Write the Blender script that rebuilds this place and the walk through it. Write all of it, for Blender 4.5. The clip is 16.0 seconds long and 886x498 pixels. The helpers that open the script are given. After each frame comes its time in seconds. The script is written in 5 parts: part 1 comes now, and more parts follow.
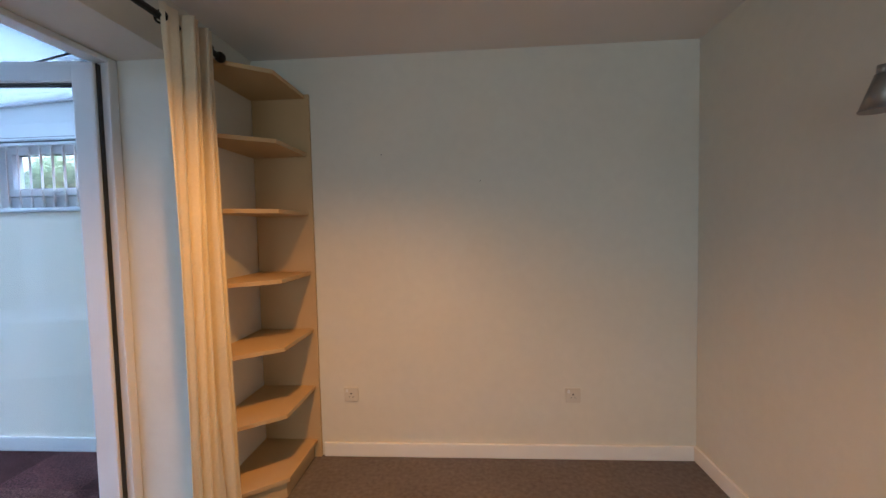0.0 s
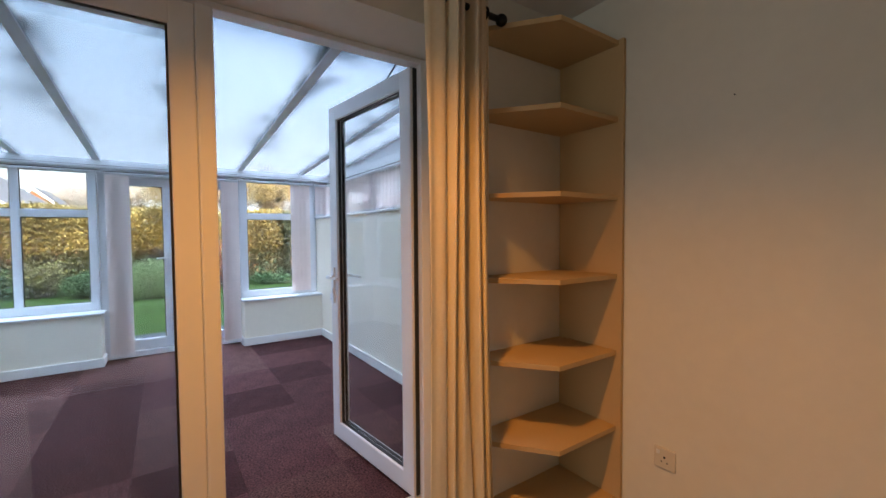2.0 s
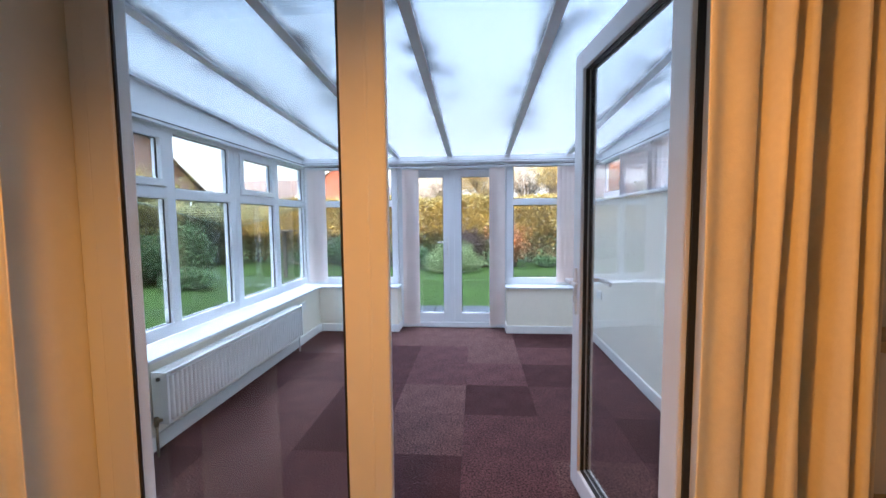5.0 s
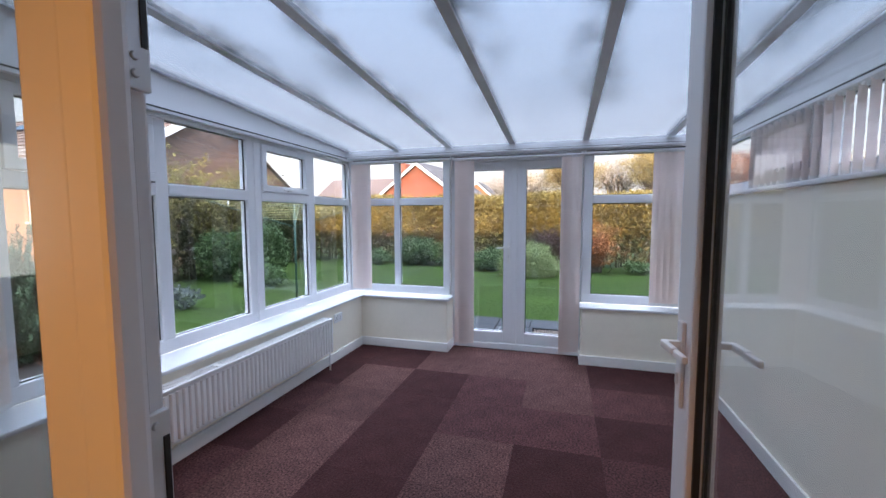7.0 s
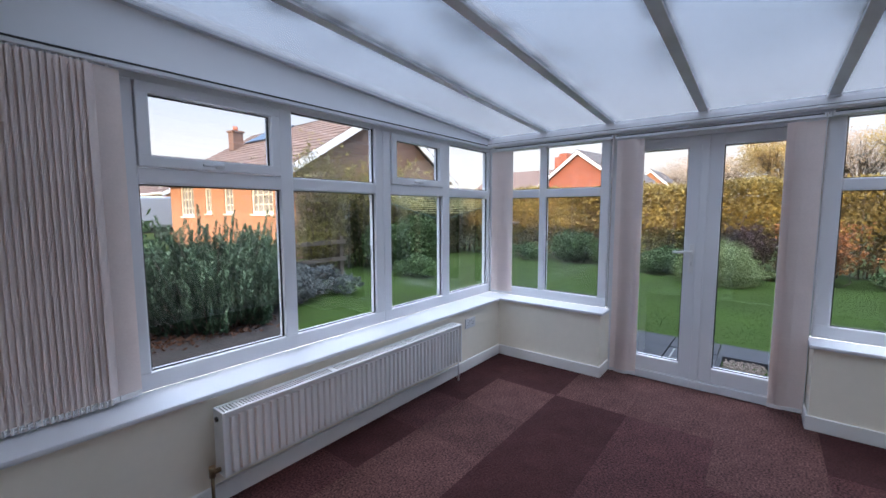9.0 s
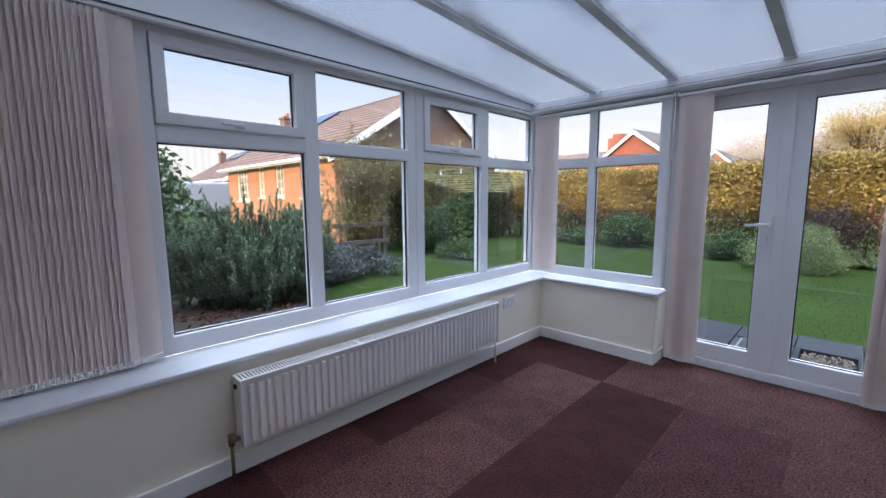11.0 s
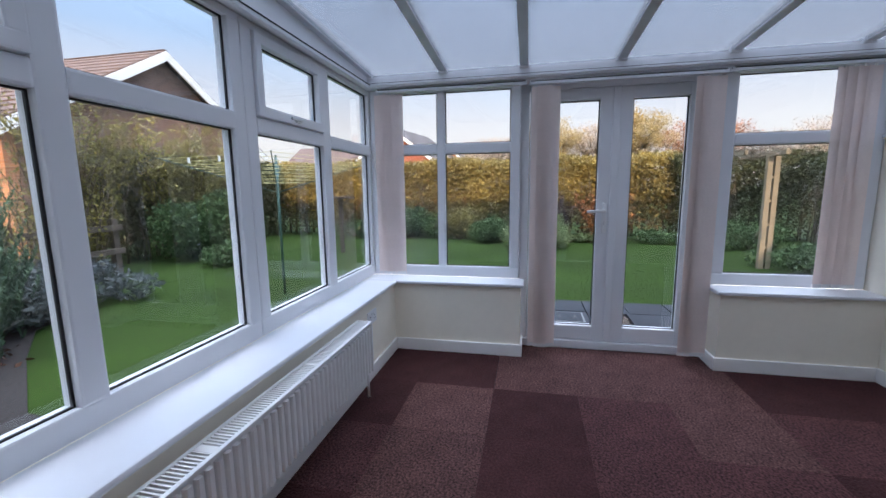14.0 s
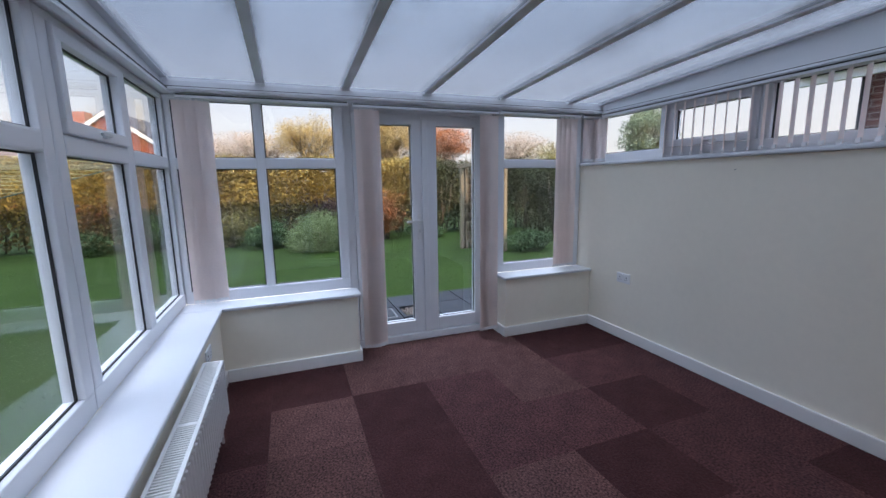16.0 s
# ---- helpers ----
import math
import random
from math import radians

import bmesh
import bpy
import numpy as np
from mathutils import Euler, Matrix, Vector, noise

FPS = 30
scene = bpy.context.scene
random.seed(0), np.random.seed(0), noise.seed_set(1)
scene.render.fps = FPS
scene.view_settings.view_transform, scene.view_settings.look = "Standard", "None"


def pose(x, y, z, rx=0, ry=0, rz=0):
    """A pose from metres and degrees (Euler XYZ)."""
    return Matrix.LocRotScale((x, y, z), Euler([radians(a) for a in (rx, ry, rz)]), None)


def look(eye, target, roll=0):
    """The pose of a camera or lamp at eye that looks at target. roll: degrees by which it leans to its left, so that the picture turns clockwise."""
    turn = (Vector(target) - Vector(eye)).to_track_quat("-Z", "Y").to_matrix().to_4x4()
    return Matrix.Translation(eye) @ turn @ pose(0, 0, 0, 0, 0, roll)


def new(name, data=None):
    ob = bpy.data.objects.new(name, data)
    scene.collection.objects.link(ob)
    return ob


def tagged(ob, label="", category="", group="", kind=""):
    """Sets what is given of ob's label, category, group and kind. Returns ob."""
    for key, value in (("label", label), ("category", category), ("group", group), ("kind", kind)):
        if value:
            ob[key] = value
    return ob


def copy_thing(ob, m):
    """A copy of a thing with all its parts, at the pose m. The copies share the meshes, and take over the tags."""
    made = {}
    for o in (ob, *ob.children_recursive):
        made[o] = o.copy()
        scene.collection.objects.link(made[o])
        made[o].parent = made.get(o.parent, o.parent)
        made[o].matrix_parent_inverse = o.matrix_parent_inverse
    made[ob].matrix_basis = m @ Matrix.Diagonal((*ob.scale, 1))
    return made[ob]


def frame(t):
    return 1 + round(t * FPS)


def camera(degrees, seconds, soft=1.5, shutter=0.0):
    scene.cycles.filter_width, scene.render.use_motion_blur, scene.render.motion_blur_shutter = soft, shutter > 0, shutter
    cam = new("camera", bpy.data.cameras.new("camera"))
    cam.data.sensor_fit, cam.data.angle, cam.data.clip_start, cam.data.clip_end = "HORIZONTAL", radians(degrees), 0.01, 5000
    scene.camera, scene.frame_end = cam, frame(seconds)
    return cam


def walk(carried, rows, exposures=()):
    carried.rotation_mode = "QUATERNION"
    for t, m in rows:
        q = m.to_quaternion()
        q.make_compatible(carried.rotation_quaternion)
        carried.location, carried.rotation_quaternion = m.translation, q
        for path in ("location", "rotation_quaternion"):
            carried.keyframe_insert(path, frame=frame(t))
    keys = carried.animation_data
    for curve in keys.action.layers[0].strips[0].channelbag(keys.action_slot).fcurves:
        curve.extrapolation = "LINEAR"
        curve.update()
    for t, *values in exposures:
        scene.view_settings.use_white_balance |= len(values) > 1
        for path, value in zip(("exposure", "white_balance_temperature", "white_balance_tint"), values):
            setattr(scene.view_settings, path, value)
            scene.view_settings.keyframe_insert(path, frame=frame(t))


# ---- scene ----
cam = camera(94.9, 16.0)
PATH = [
    (0, (0.201, -0.086, 1.365), (0.071, 1.907, 1.264), -1.3),
    (0.5, (0.245, 0.069, 1.346), (-0.35, 1.976, 1.258), -1.1),
    (1, (0.236, 0.265, 1.333), (-0.751, 2.002, 1.253), -0.8),
    (1.5, (0.252, 0.447, 1.334), (-1.107, 1.913, 1.264), -0.6),
    (2, (0.315, 0.592, 1.314), (-1.332, 1.725, 1.24), -0.4),
    (2.5, (0.412, 0.708, 1.302), (-1.438, 1.464, 1.215), -0.4),
    (3, (0.468, 0.791, 1.31), (-1.483, 1.219, 1.213), -0.3),
    (3.5, (0.424, 0.914, 1.341), (-1.565, 1.089, 1.233), -0.2),
    (4, (0.268, 0.963, 1.341), (-1.729, 0.974, 1.223), -0.1),
    (4.2, (0.177, 0.969, 1.343), (-1.818, 0.932, 1.215), -0.2),
    (6.5, (-0.859, 1.124, 1.362), (-2.813, 0.725, 1.218), -0.3),
    (7, (-1.030, 1.171, 1.375), (-2.944, 0.612, 1.221), -0.1),
    (7.5, (-1.178, 1.164, 1.365), (-3.035, 0.438, 1.211), -0.1),
    (8, (-1.329, 1.134, 1.371), (-3.108, 0.232, 1.217), -0.1),
    (8.5, (-1.457, 1.128, 1.401), (-3.130, 0.048, 1.221), -0.1),
    (9, (-1.590, 1.080, 1.387), (-3.152, -0.155, 1.199), -0.1),
    (9.5, (-1.646, 1.074, 1.345), (-3.078, -0.307, 1.141), -0.1),
    (12, (-1.92, 0.824, 1.236), (-3.333, -0.563, 0.95), -0.2),
    (12.5, (-2.0, 0.656, 1.226), (-3.571, -0.548, 0.936), -0.3),
    (13, (-2.045, 0.512, 1.244), (-3.759, -0.476, 0.954), -0.4),
    (13.5, (-2.044, 0.319, 1.237), (-3.89, -0.393, 0.947), -0.5),
    (14, (-2.024, 0.109, 1.242), (-3.96, -0.3, 0.95), -0.7),
    (14.5, (-2.0, -0.099, 1.275), (-3.977, -0.189, 0.982), -0.9),
    (15, (-1.969, -0.267, 1.284), (-3.935, -0.048, 0.987), -0.9),
    (15.5, (-1.912, -0.365, 1.344), (-3.825, 0.127, 1.03), -0.8),
    (16, (-1.866, -0.394, 1.394), (-3.713, 0.302, 1.068), -0.9),
]
EXPOSURE = [(0.0, 2.70, 5150, 9), (0.6, 2.62, 5050, 8), (1.2, 2.38, 5400, 13), (2.0, 2.3, 6050, 14), (2.5, 2.33, 6250, 14), (4.0, 2.52, 5950, 14), (6.5, 1.92, 6400, 19), (8.0, 1.46, 6550, 20), (9.0, 1.42, 6550, 20), (12.0, 1.32, 6550, 20), (14.0, 1.22, 6480, 20), (16.0, 1.18, 6420, 20)]
walk(cam, [(t, look(eye, target, roll)) for t, eye, target, roll in PATH], EXPOSURE)

# ---- world, sun and sky ----
world = bpy.data.worlds.new("sky")
scene.world = world
world.use_nodes = True
wn, wl = world.node_tree.nodes, world.node_tree.links
wn.clear()
sky = wn.new("ShaderNodeTexSky")
sky.sky_type = "NISHITA"
sky.sun_disc = False
sky.sun_elevation = radians(15)
sky.sun_rotation = radians(80)
sky.air_density, sky.dust_density, sky.ozone_density = 1.0, 1.2, 1.0
coord = wn.new("ShaderNodeTexCoord")
stretch = wn.new("ShaderNodeMapping")
stretch.inputs["Scale"].default_value = (1.5, 1.5, 5.0)
cloud = wn.new("ShaderNodeTexNoise")
cloud.inputs["Scale"].default_value = 1.6
cloud.inputs["Detail"].default_value = 6
cramp = wn.new("ShaderNodeMapRange")
cramp.inputs["From Min"].default_value, cramp.inputs["From Max"].default_value = 0.42, 0.72
cramp.inputs["To Min"].default_value, cramp.inputs["To Max"].default_value = 0.84, 0.97
cmix = wn.new("ShaderNodeMix")
cmix.data_type = "RGBA"
# pale cloud near the horizon, clearer blue above it, bright thin cloud overhead
tone = wn.new("ShaderNodeValToRGB")
tone.color_ramp.elements[0].position, tone.color_ramp.elements[0].color = 0.0, (1.02, 0.99, 0.96, 1)
tone.color_ramp.elements[1].position, tone.color_ramp.elements[1].color = 0.95, (0.64, 0.68, 0.74, 1)
for at, col in ((0.13, (0.93, 0.935, 0.945, 1)), (0.30, (0.33, 0.47, 0.65, 1)), (0.50, (0.14, 0.27, 0.45, 1))):
    e = tone.color_ramp.elements.new(at)
    e.color = col
gain = wn.new("ShaderNodeMix")
gain.data_type, gain.blend_type = "RGBA", "MULTIPLY"
gain.inputs["Factor"].default_value = 1.0
gain.inputs["B"].default_value = (4.35, 4.35, 4.35, 1)
wl.new(tone.outputs["Color"], gain.inputs["A"])
wl.new(gain.outputs["Result"], cmix.inputs["B"])
back = wn.new("ShaderNodeBackground")
back.inputs["Strength"].default_value = 0.12
wout = wn.new("ShaderNodeOutputWorld")
wl.new(coord.outputs["Generated"], stretch.inputs["Vector"])
wl.new(stretch.outputs["Vector"], cloud.inputs["Vector"])
wl.new(cloud.outputs["Fac"], cramp.inputs["Value"])
wl.new(cramp.outputs["Result"], cmix.inputs["Factor"])
wl.new(sky.outputs["Color"], cmix.inputs["A"])
# an overcast sky is about three times brighter overhead than at the horizon
height = wn.new("ShaderNodeSeparateXYZ")
curve = wn.new("ShaderNodeMath")
curve.operation, curve.use_clamp = "POWER", True
curve.inputs[1].default_value = 3.0
rise = wn.new("ShaderNodeMapRange")
rise.inputs["To Min"].default_value, rise.inputs["To Max"].default_value = 0.95, 18.5
lift = wn.new("ShaderNodeMix")
lift.data_type, lift.blend_type = "RGBA", "MULTIPLY"
lift.inputs["Factor"].default_value = 1.0
wl.new(coord.outputs["Generated"], height.inputs["Vector"])
wl.new(height.outputs["Z"], curve.inputs[0])
wl.new(height.outputs["Z"], tone.inputs["Fac"])
wl.new(curve.outputs[0], rise.inputs["Value"])
wl.new(cmix.outputs["Result"], lift.inputs["A"])
wl.new(rise.outputs["Result"], lift.inputs["B"])
wl.new(lift.outputs["Result"], back.inputs["Color"])
wl.new(back.outputs["Background"], wout.inputs["Surface"])

sun_data = bpy.data.lights.new("sun", "SUN")
sun_data.energy, sun_data.angle, sun_data.color = 2.5, radians(0.5), (1.0, 0.78, 0.55)
sun = new("sun", sun_data)
sun.matrix_world = look((60, 10, 16.3), (0, 0, 0))

# warm ceiling spotlight of the lounge, above and beside the walker
lamp_data = bpy.data.lights.new("lounge_spotlight", "SPOT")
lamp_data.energy, lamp_data.color, lamp_data.shadow_soft_size = 27, (1.0, 0.40, 0.06), 0.05
lamp_data.spot_size, lamp_data.spot_blend = radians(138), 1.0
new("lounge_spotlight", lamp_data).matrix_world = look((-0.30, 0.75, 2.33), (-0.35, 0.72, 0.0))

window_data = bpy.data.lights.new("lounge_window_light", "AREA")
window_data.shape, window_data.size, window_data.size_y, window_data.energy, window_data.color = "RECTANGLE", 1.8, 1.3, 5.2, (0.94, 1.0, 0.90)
new("lounge_window_light", window_data).matrix_world = look((0.30, -4.10, 1.45), (0.30, 0.0, 1.45))


# ---- materials ----
def material(name, colour, rough=0.6, metal=0.0, vary=0.0, scale=8.0, bump=0.0, bump_scale=60.0, random_tint=0.0, fine=0.0, translucent=0.0, spec=0.5, sheen=0.0):
    """Principled with colour variation at two scales, fine relief and a tint that differs from piece to piece."""
    m = bpy.data.materials.new(name)
    m.use_nodes = True
    n, l = m.node_tree.nodes, m.node_tree.links
    p = n["Principled BSDF"]
    p.inputs["Roughness"].default_value, p.inputs["Metallic"].default_value = rough, metal
    p.inputs["Specular IOR Level"].default_value = spec
    p.inputs["Sheen Weight"].default_value = sheen
    p.inputs["Base Color"].default_value = (*colour, 1)
    co = n.new("ShaderNodeTexCoord").outputs["Object"]
    last = None
    if vary or fine or random_tint:
        hsv = n.new("ShaderNodeHueSaturation")
        hsv.inputs["Color"].default_value = (*colour, 1)
        total = None
        for amount, sc, detail in ((vary, scale, 4), (fine, scale * 14, 3)):
            if amount:
                t = n.new("ShaderNodeTexNoise")
                t.inputs["Scale"].default_value, t.inputs["Detail"].default_value = sc, detail
                l.new(co, t.inputs["Vector"])
                r = n.new("ShaderNodeMapRange")
                r.inputs["From Min"].default_value, r.inputs["From Max"].default_value = 0.25, 0.75
                r.inputs["To Min"].default_value, r.inputs["To Max"].default_value = 1 - amount, 1 + amount
                l.new(t.outputs["Fac"], r.inputs["Value"])
                total = times(n, l, total, r.outputs["Result"])
        if random_tint:
            info = n.new("ShaderNodeObjectInfo")
            r = n.new("ShaderNodeMapRange")
            r.inputs["To Min"].default_value, r.inputs["To Max"].default_value = 1 - random_tint, 1 + random_tint
            l.new(info.outputs["Random"], r.inputs["Value"])
            total = times(n, l, total, r.outputs["Result"])
        l.new(total, hsv.inputs["Value"])
        l.new(hsv.outputs["Color"], p.inputs["Base Color"])
        last = hsv.outputs["Color"]
    if bump:
        t = n.new("ShaderNodeTexNoise")
        t.inputs["Scale"].default_value, t.inputs["Detail"].default_value = bump_scale, 5
        l.new(co, t.inputs["Vector"])
        b = n.new("ShaderNodeBump")
        b.inputs["Strength"].default_value, b.inputs["Distance"].default_value = bump, 0.01
        l.new(t.outputs["Fac"], b.inputs["Height"])
        l.new(b.outputs["Normal"], p.inputs["Normal"])
    if translucent:
        tr = n.new("ShaderNodeBsdfTranslucent")
        tr.inputs["Color"].default_value = (*colour, 1)
        if last:
            l.new(last, tr.inputs["Color"])
        mix = n.new("ShaderNodeMixShader")
        mix.inputs["Fac"].default_value = translucent
        l.new(p.outputs["BSDF"], mix.inputs[1])
        l.new(tr.outputs["BSDF"], mix.inputs[2])
        l.new(mix.outputs["Shader"], n["Material Output"].inputs["Surface"])
    return m


def times(n, l, a, b):
    if a is None:
        return b
    m = n.new("ShaderNodeMath")
    m.operation = "MULTIPLY"
    l.new(a, m.inputs[0])
    l.new(b, m.inputs[1])
    return m.outputs[0]


def glass_material(name, tint=(0.90, 0.92, 0.915), rough=0.0, ior=0.036):
    """Thin window glass: clear, with a Fresnel gloss."""
    m = bpy.data.materials.new(name)
    m.use_nodes = True
    n, l = m.node_tree.nodes, m.node_tree.links
    n.remove(n["Principled BSDF"])
    clear = n.new("ShaderNodeBsdfTransparent")
    clear.inputs["Color"].default_value = (*tint, 1)
    gloss = n.new("ShaderNodeBsdfGlossy")
    gloss.inputs["Roughness"].default_value = rough
    face = n.new("ShaderNodeLayerWeight")
    power = n.new("ShaderNodeMath")
    power.operation = "POWER"
    power.inputs[1].default_value = 4.0
    l.new(face.outputs["Facing"], power.inputs[0])
    fres = n.new("ShaderNodeMapRange")
    fres.inputs["To Min"].default_value, fres.inputs["To Max"].default_value = ior, 0.8
    l.new(power.outputs[0], fres.inputs["Value"])
    mix = n.new("ShaderNodeMixShader")
    l.new(fres.outputs["Result"], mix.inputs["Fac"])
    l.new(clear.outputs["BSDF"], mix.inputs[1])
    l.new(gloss.outputs["BSDF"], mix.inputs[2])
    l.new(mix.outputs["Shader"], n["Material Output"].inputs["Surface"])
    return m


def leaf_material(name, dark, light, translucent=0.25, third=None):
    """Leaves whose colour differs from leaf to leaf between two or three greens or browns."""
    m = bpy.data.materials.new(name)
    m.use_nodes = True
    n, l = m.node_tree.nodes, m.node_tree.links
    p = n["Principled BSDF"]
    p.inputs["Roughness"].default_value = 0.6
    p.inputs["Specular IOR Level"].default_value = 0.15
    geo = n.new("ShaderNodeNewGeometry")
    co = n.new("ShaderNodeTexCoord")
    t = n.new("ShaderNodeTexNoise")
    t.inputs["Scale"].default_value = 0.9
    l.new(co.outputs["Object"], t.inputs["Vector"])
    add = n.new("ShaderNodeMath")
    add.operation = "MULTIPLY_ADD"
    add.inputs[1].default_value, add.inputs[2].default_value = 0.55, 0.0
    l.new(geo.outputs["Random Per Island"], add.inputs[0])
    r = n.new("ShaderNodeMapRange")
    r.inputs["From Min"].default_value, r.inputs["From Max"].default_value, r.inputs["To Max"].default_value = 0.3, 0.7, 0.45
    l.new(t.outputs["Fac"], r.inputs["Value"])
    l.new(r.outputs["Result"], add.inputs[2])
    ramp = n.new("ShaderNodeValToRGB")
    ramp.color_ramp.elements[0].color = (*dark, 1)
    ramp.color_ramp.elements[1].color = (*light, 1)
    if third:
        e = ramp.color_ramp.elements.new(0.65)
        e.color = (*light, 1)
        ramp.color_ramp.elements[2].color = (*third, 1)
    l.new(add.outputs[0], ramp.inputs["Fac"])
    l.new(ramp.outputs["Color"], p.inputs["Base Color"])
    tr = n.new("ShaderNodeBsdfTranslucent")
    l.new(ramp.outputs["Color"], tr.inputs["Color"])
    mix = n.new("ShaderNodeMixShader")
    mix.inputs["Fac"].default_value = translucent
    l.new(p.outputs["BSDF"], mix.inputs[1])
    l.new(tr.outputs["BSDF"], mix.inputs[2])
    l.new(mix.outputs["Shader"], n["Material Output"].inputs["Surface"])
    return m


M_CREAM = material("cream_wall_paint", (0.90, 0.84, 0.71), 0.75, vary=0.035, scale=1.5, fine=0.015, bump=0.05, bump_scale=90)
M_LOUNGE = material("lounge_wall_paint", (0.72, 0.70, 0.62), 0.8, vary=0.04, scale=1.4, fine=0.02, bump=0.06, bump_scale=80)
M_CEIL = material("ceiling_paint", (0.78, 0.75, 0.72), 0.85, vary=0.03, scale=1.5, bump=0.08, bump_scale=120)
M_UPVC = material("white_upvc", (0.77, 0.785, 0.81), 0.32, vary=0.02, scale=3)
M_BOARD = material("white_sill_board", (0.70, 0.715, 0.75), 0.36, vary=0.025, scale=4)
M_GLOSS = material("white_gloss_paint", (0.86, 0.85, 0.82), 0.35, vary=0.03, scale=5, bump=0.03)
M_SHELF = material("cream_shelf_paint", (0.52, 0.37, 0.185), 0.55, vary=0.04, scale=4, bump=0.04)
M_GASKET = material("black_rubber_gasket", (0.015, 0.015, 0.017), 0.5)
M_RAFTER = material("grey_white_rafter", (0.55, 0.57, 0.60), 0.5, vary=0.1, scale=5)
M_METAL = material("zinc_plated_steel", (0.68, 0.68, 0.69), 0.40, 0.7, vary=0.08, scale=20)
M_BRASS = material("tarnished_brass", (0.26, 0.19, 0.11), 0.4, 0.8, vary=0.2, scale=30)
M_COVER = material("dull_galvanised_steel", (0.13, 0.135, 0.14), 0.65, 0.4, vary=0.15, scale=12)
M_DARK = material("dark_slot_and_shade", (0.02, 0.02, 0.02), 0.6)
M_RAD = material("white_radiator_enamel", (0.80, 0.80, 0.79), 0.3, vary=0.02, scale=6)
M_PLASTIC = material("white_plastic", (0.78, 0.78, 0.78), 0.35)
M_CREAM_PLASTIC = material("cream_plastic", (0.66, 0.62, 0.53), 0.45)
M_CURTAIN = material("cream_curtain_cotton", (0.90, 0.82, 0.65), 0.9, vary=0.05, scale=6, fine=0.03, bump=0.12, bump_scale=300, translucent=0.40, sheen=0.2)
M_VANE = material("pale_pink_blind_fabric", (0.90, 0.805, 0.765), 0.85, vary=0.03, scale=8, fine=0.03, bump=0.08, bump_scale=400, translucent=0.35)
M_IRON = material("black_iron", (0.02, 0.018, 0.016), 0.45, 0.6)
M_LCARPET = material("grey_lounge_carpet", (0.17, 0.15, 0.145), 0.95, vary=0.12, scale=3, fine=0.25, bump=0.6, bump_scale=400)
M_TILES = [material("carpet_tile_" + n, c, 0.95, vary=0.22, scale=6.5, fine=f, bump=1.0, bump_scale=85, random_tint=0.10, spec=0.15)
           for n, c, f in (("dark", (0.056, 0.021, 0.021), 0.45), ("mid", (0.084, 0.035, 0.035), 0.9), ("light", (0.102, 0.049, 0.045), 0.95))]
M_GLASS = glass_material("window_glass")
M_DOOR_GLASS = glass_material("door_glass", (0.955, 0.965, 0.965))
M_SOIL = material("dark_soil", (0.009, 0.0065, 0.0055), 0.95, vary=0.3, scale=6, fine=0.4, bump=1.0, bump_scale=25)
M_LAWN = material("lawn", (0.0140, 0.0305, 0.0038), 0.9, vary=0.28, scale=0.7, fine=0.16, bump=0.3, bump_scale=60, spec=0.1)
M_GRASS = leaf_material("grass_blades", (0.022, 0.048, 0.0065), (0.032, 0.059, 0.008), 0.6)
M_SLAB = material("grey_paving_slab", (0.020, 0.0235, 0.029), 0.85, vary=0.2, scale=3, fine=0.15, bump=0.3, random_tint=0.15, spec=0.2)
M_GRAVEL = material("pale_gravel", (0.13, 0.105, 0.09), 0.85, vary=0.3, scale=30)
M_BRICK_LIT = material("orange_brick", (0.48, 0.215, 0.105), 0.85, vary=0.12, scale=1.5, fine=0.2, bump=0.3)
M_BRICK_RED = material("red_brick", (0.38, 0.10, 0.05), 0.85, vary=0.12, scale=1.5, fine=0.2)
# darker copy of the orange brick: holds the gable's shade; chimneys are brown anyway
M_BRICK_DARK = material("brown_and_shaded_brick", (0.20, 0.11, 0.075), 0.85, vary=0.15, scale=1.5, fine=0.25)
M_BRICK_MAROON = material("maroon_brick", (0.17, 0.065, 0.055), 0.85, vary=0.15, scale=1.5, fine=0.25)
M_TILE_ROOF = material("brown_roof_tile", (0.098, 0.058, 0.042), 0.8, vary=0.2, scale=2, fine=0.2, random_tint=0.12)
M_GREY_ROOF = material("grey_roof_tile", (0.062, 0.050, 0.046), 0.8, vary=0.2, scale=2)
M_SOLAR = material("solar_panel_blue", (0.025, 0.045, 0.09), 0.15)
M_BARK = material("brown_bark", (0.10, 0.075, 0.05), 0.9, vary=0.25, scale=9, bump=0.8, bump_scale=40)
M_TIMBER = material("weathered_timber", (0.22, 0.175, 0.11), 0.8, vary=0.2, scale=6, bump=0.3)
M_FENCE = material("dark_fence_timber", (0.075, 0.055, 0.04), 0.85, vary=0.2, scale=6, bump=0.3)
M_HEDGE = leaf_material("beech_hedge_leaves", (0.050, 0.042, 0.021), (0.31, 0.235, 0.075), 0.3, (0.66, 0.47, 0.12))
M_HEDGE_LOW = leaf_material("lower_brown_hedge_leaves", (0.045, 0.036, 0.022), (0.17, 0.125, 0.062), 0.3, (0.34, 0.225, 0.075))
M_HEDGE_DARK = leaf_material("dark_hedge_leaves", (0.025, 0.036, 0.018), (0.10, 0.10, 0.04))
M_ROSEMARY = leaf_material("rosemary_leaves", (0.022, 0.048, 0.030), (0.075, 0.130, 0.072))
M_ROSEMARY_TIP = leaf_material("young_rosemary_leaves", (0.055, 0.100, 0.058), (0.140, 0.205, 0.115))
M_SAGE = leaf_material("grey_lavender_leaves", (0.030, 0.038, 0.040), (0.105, 0.12, 0.118))
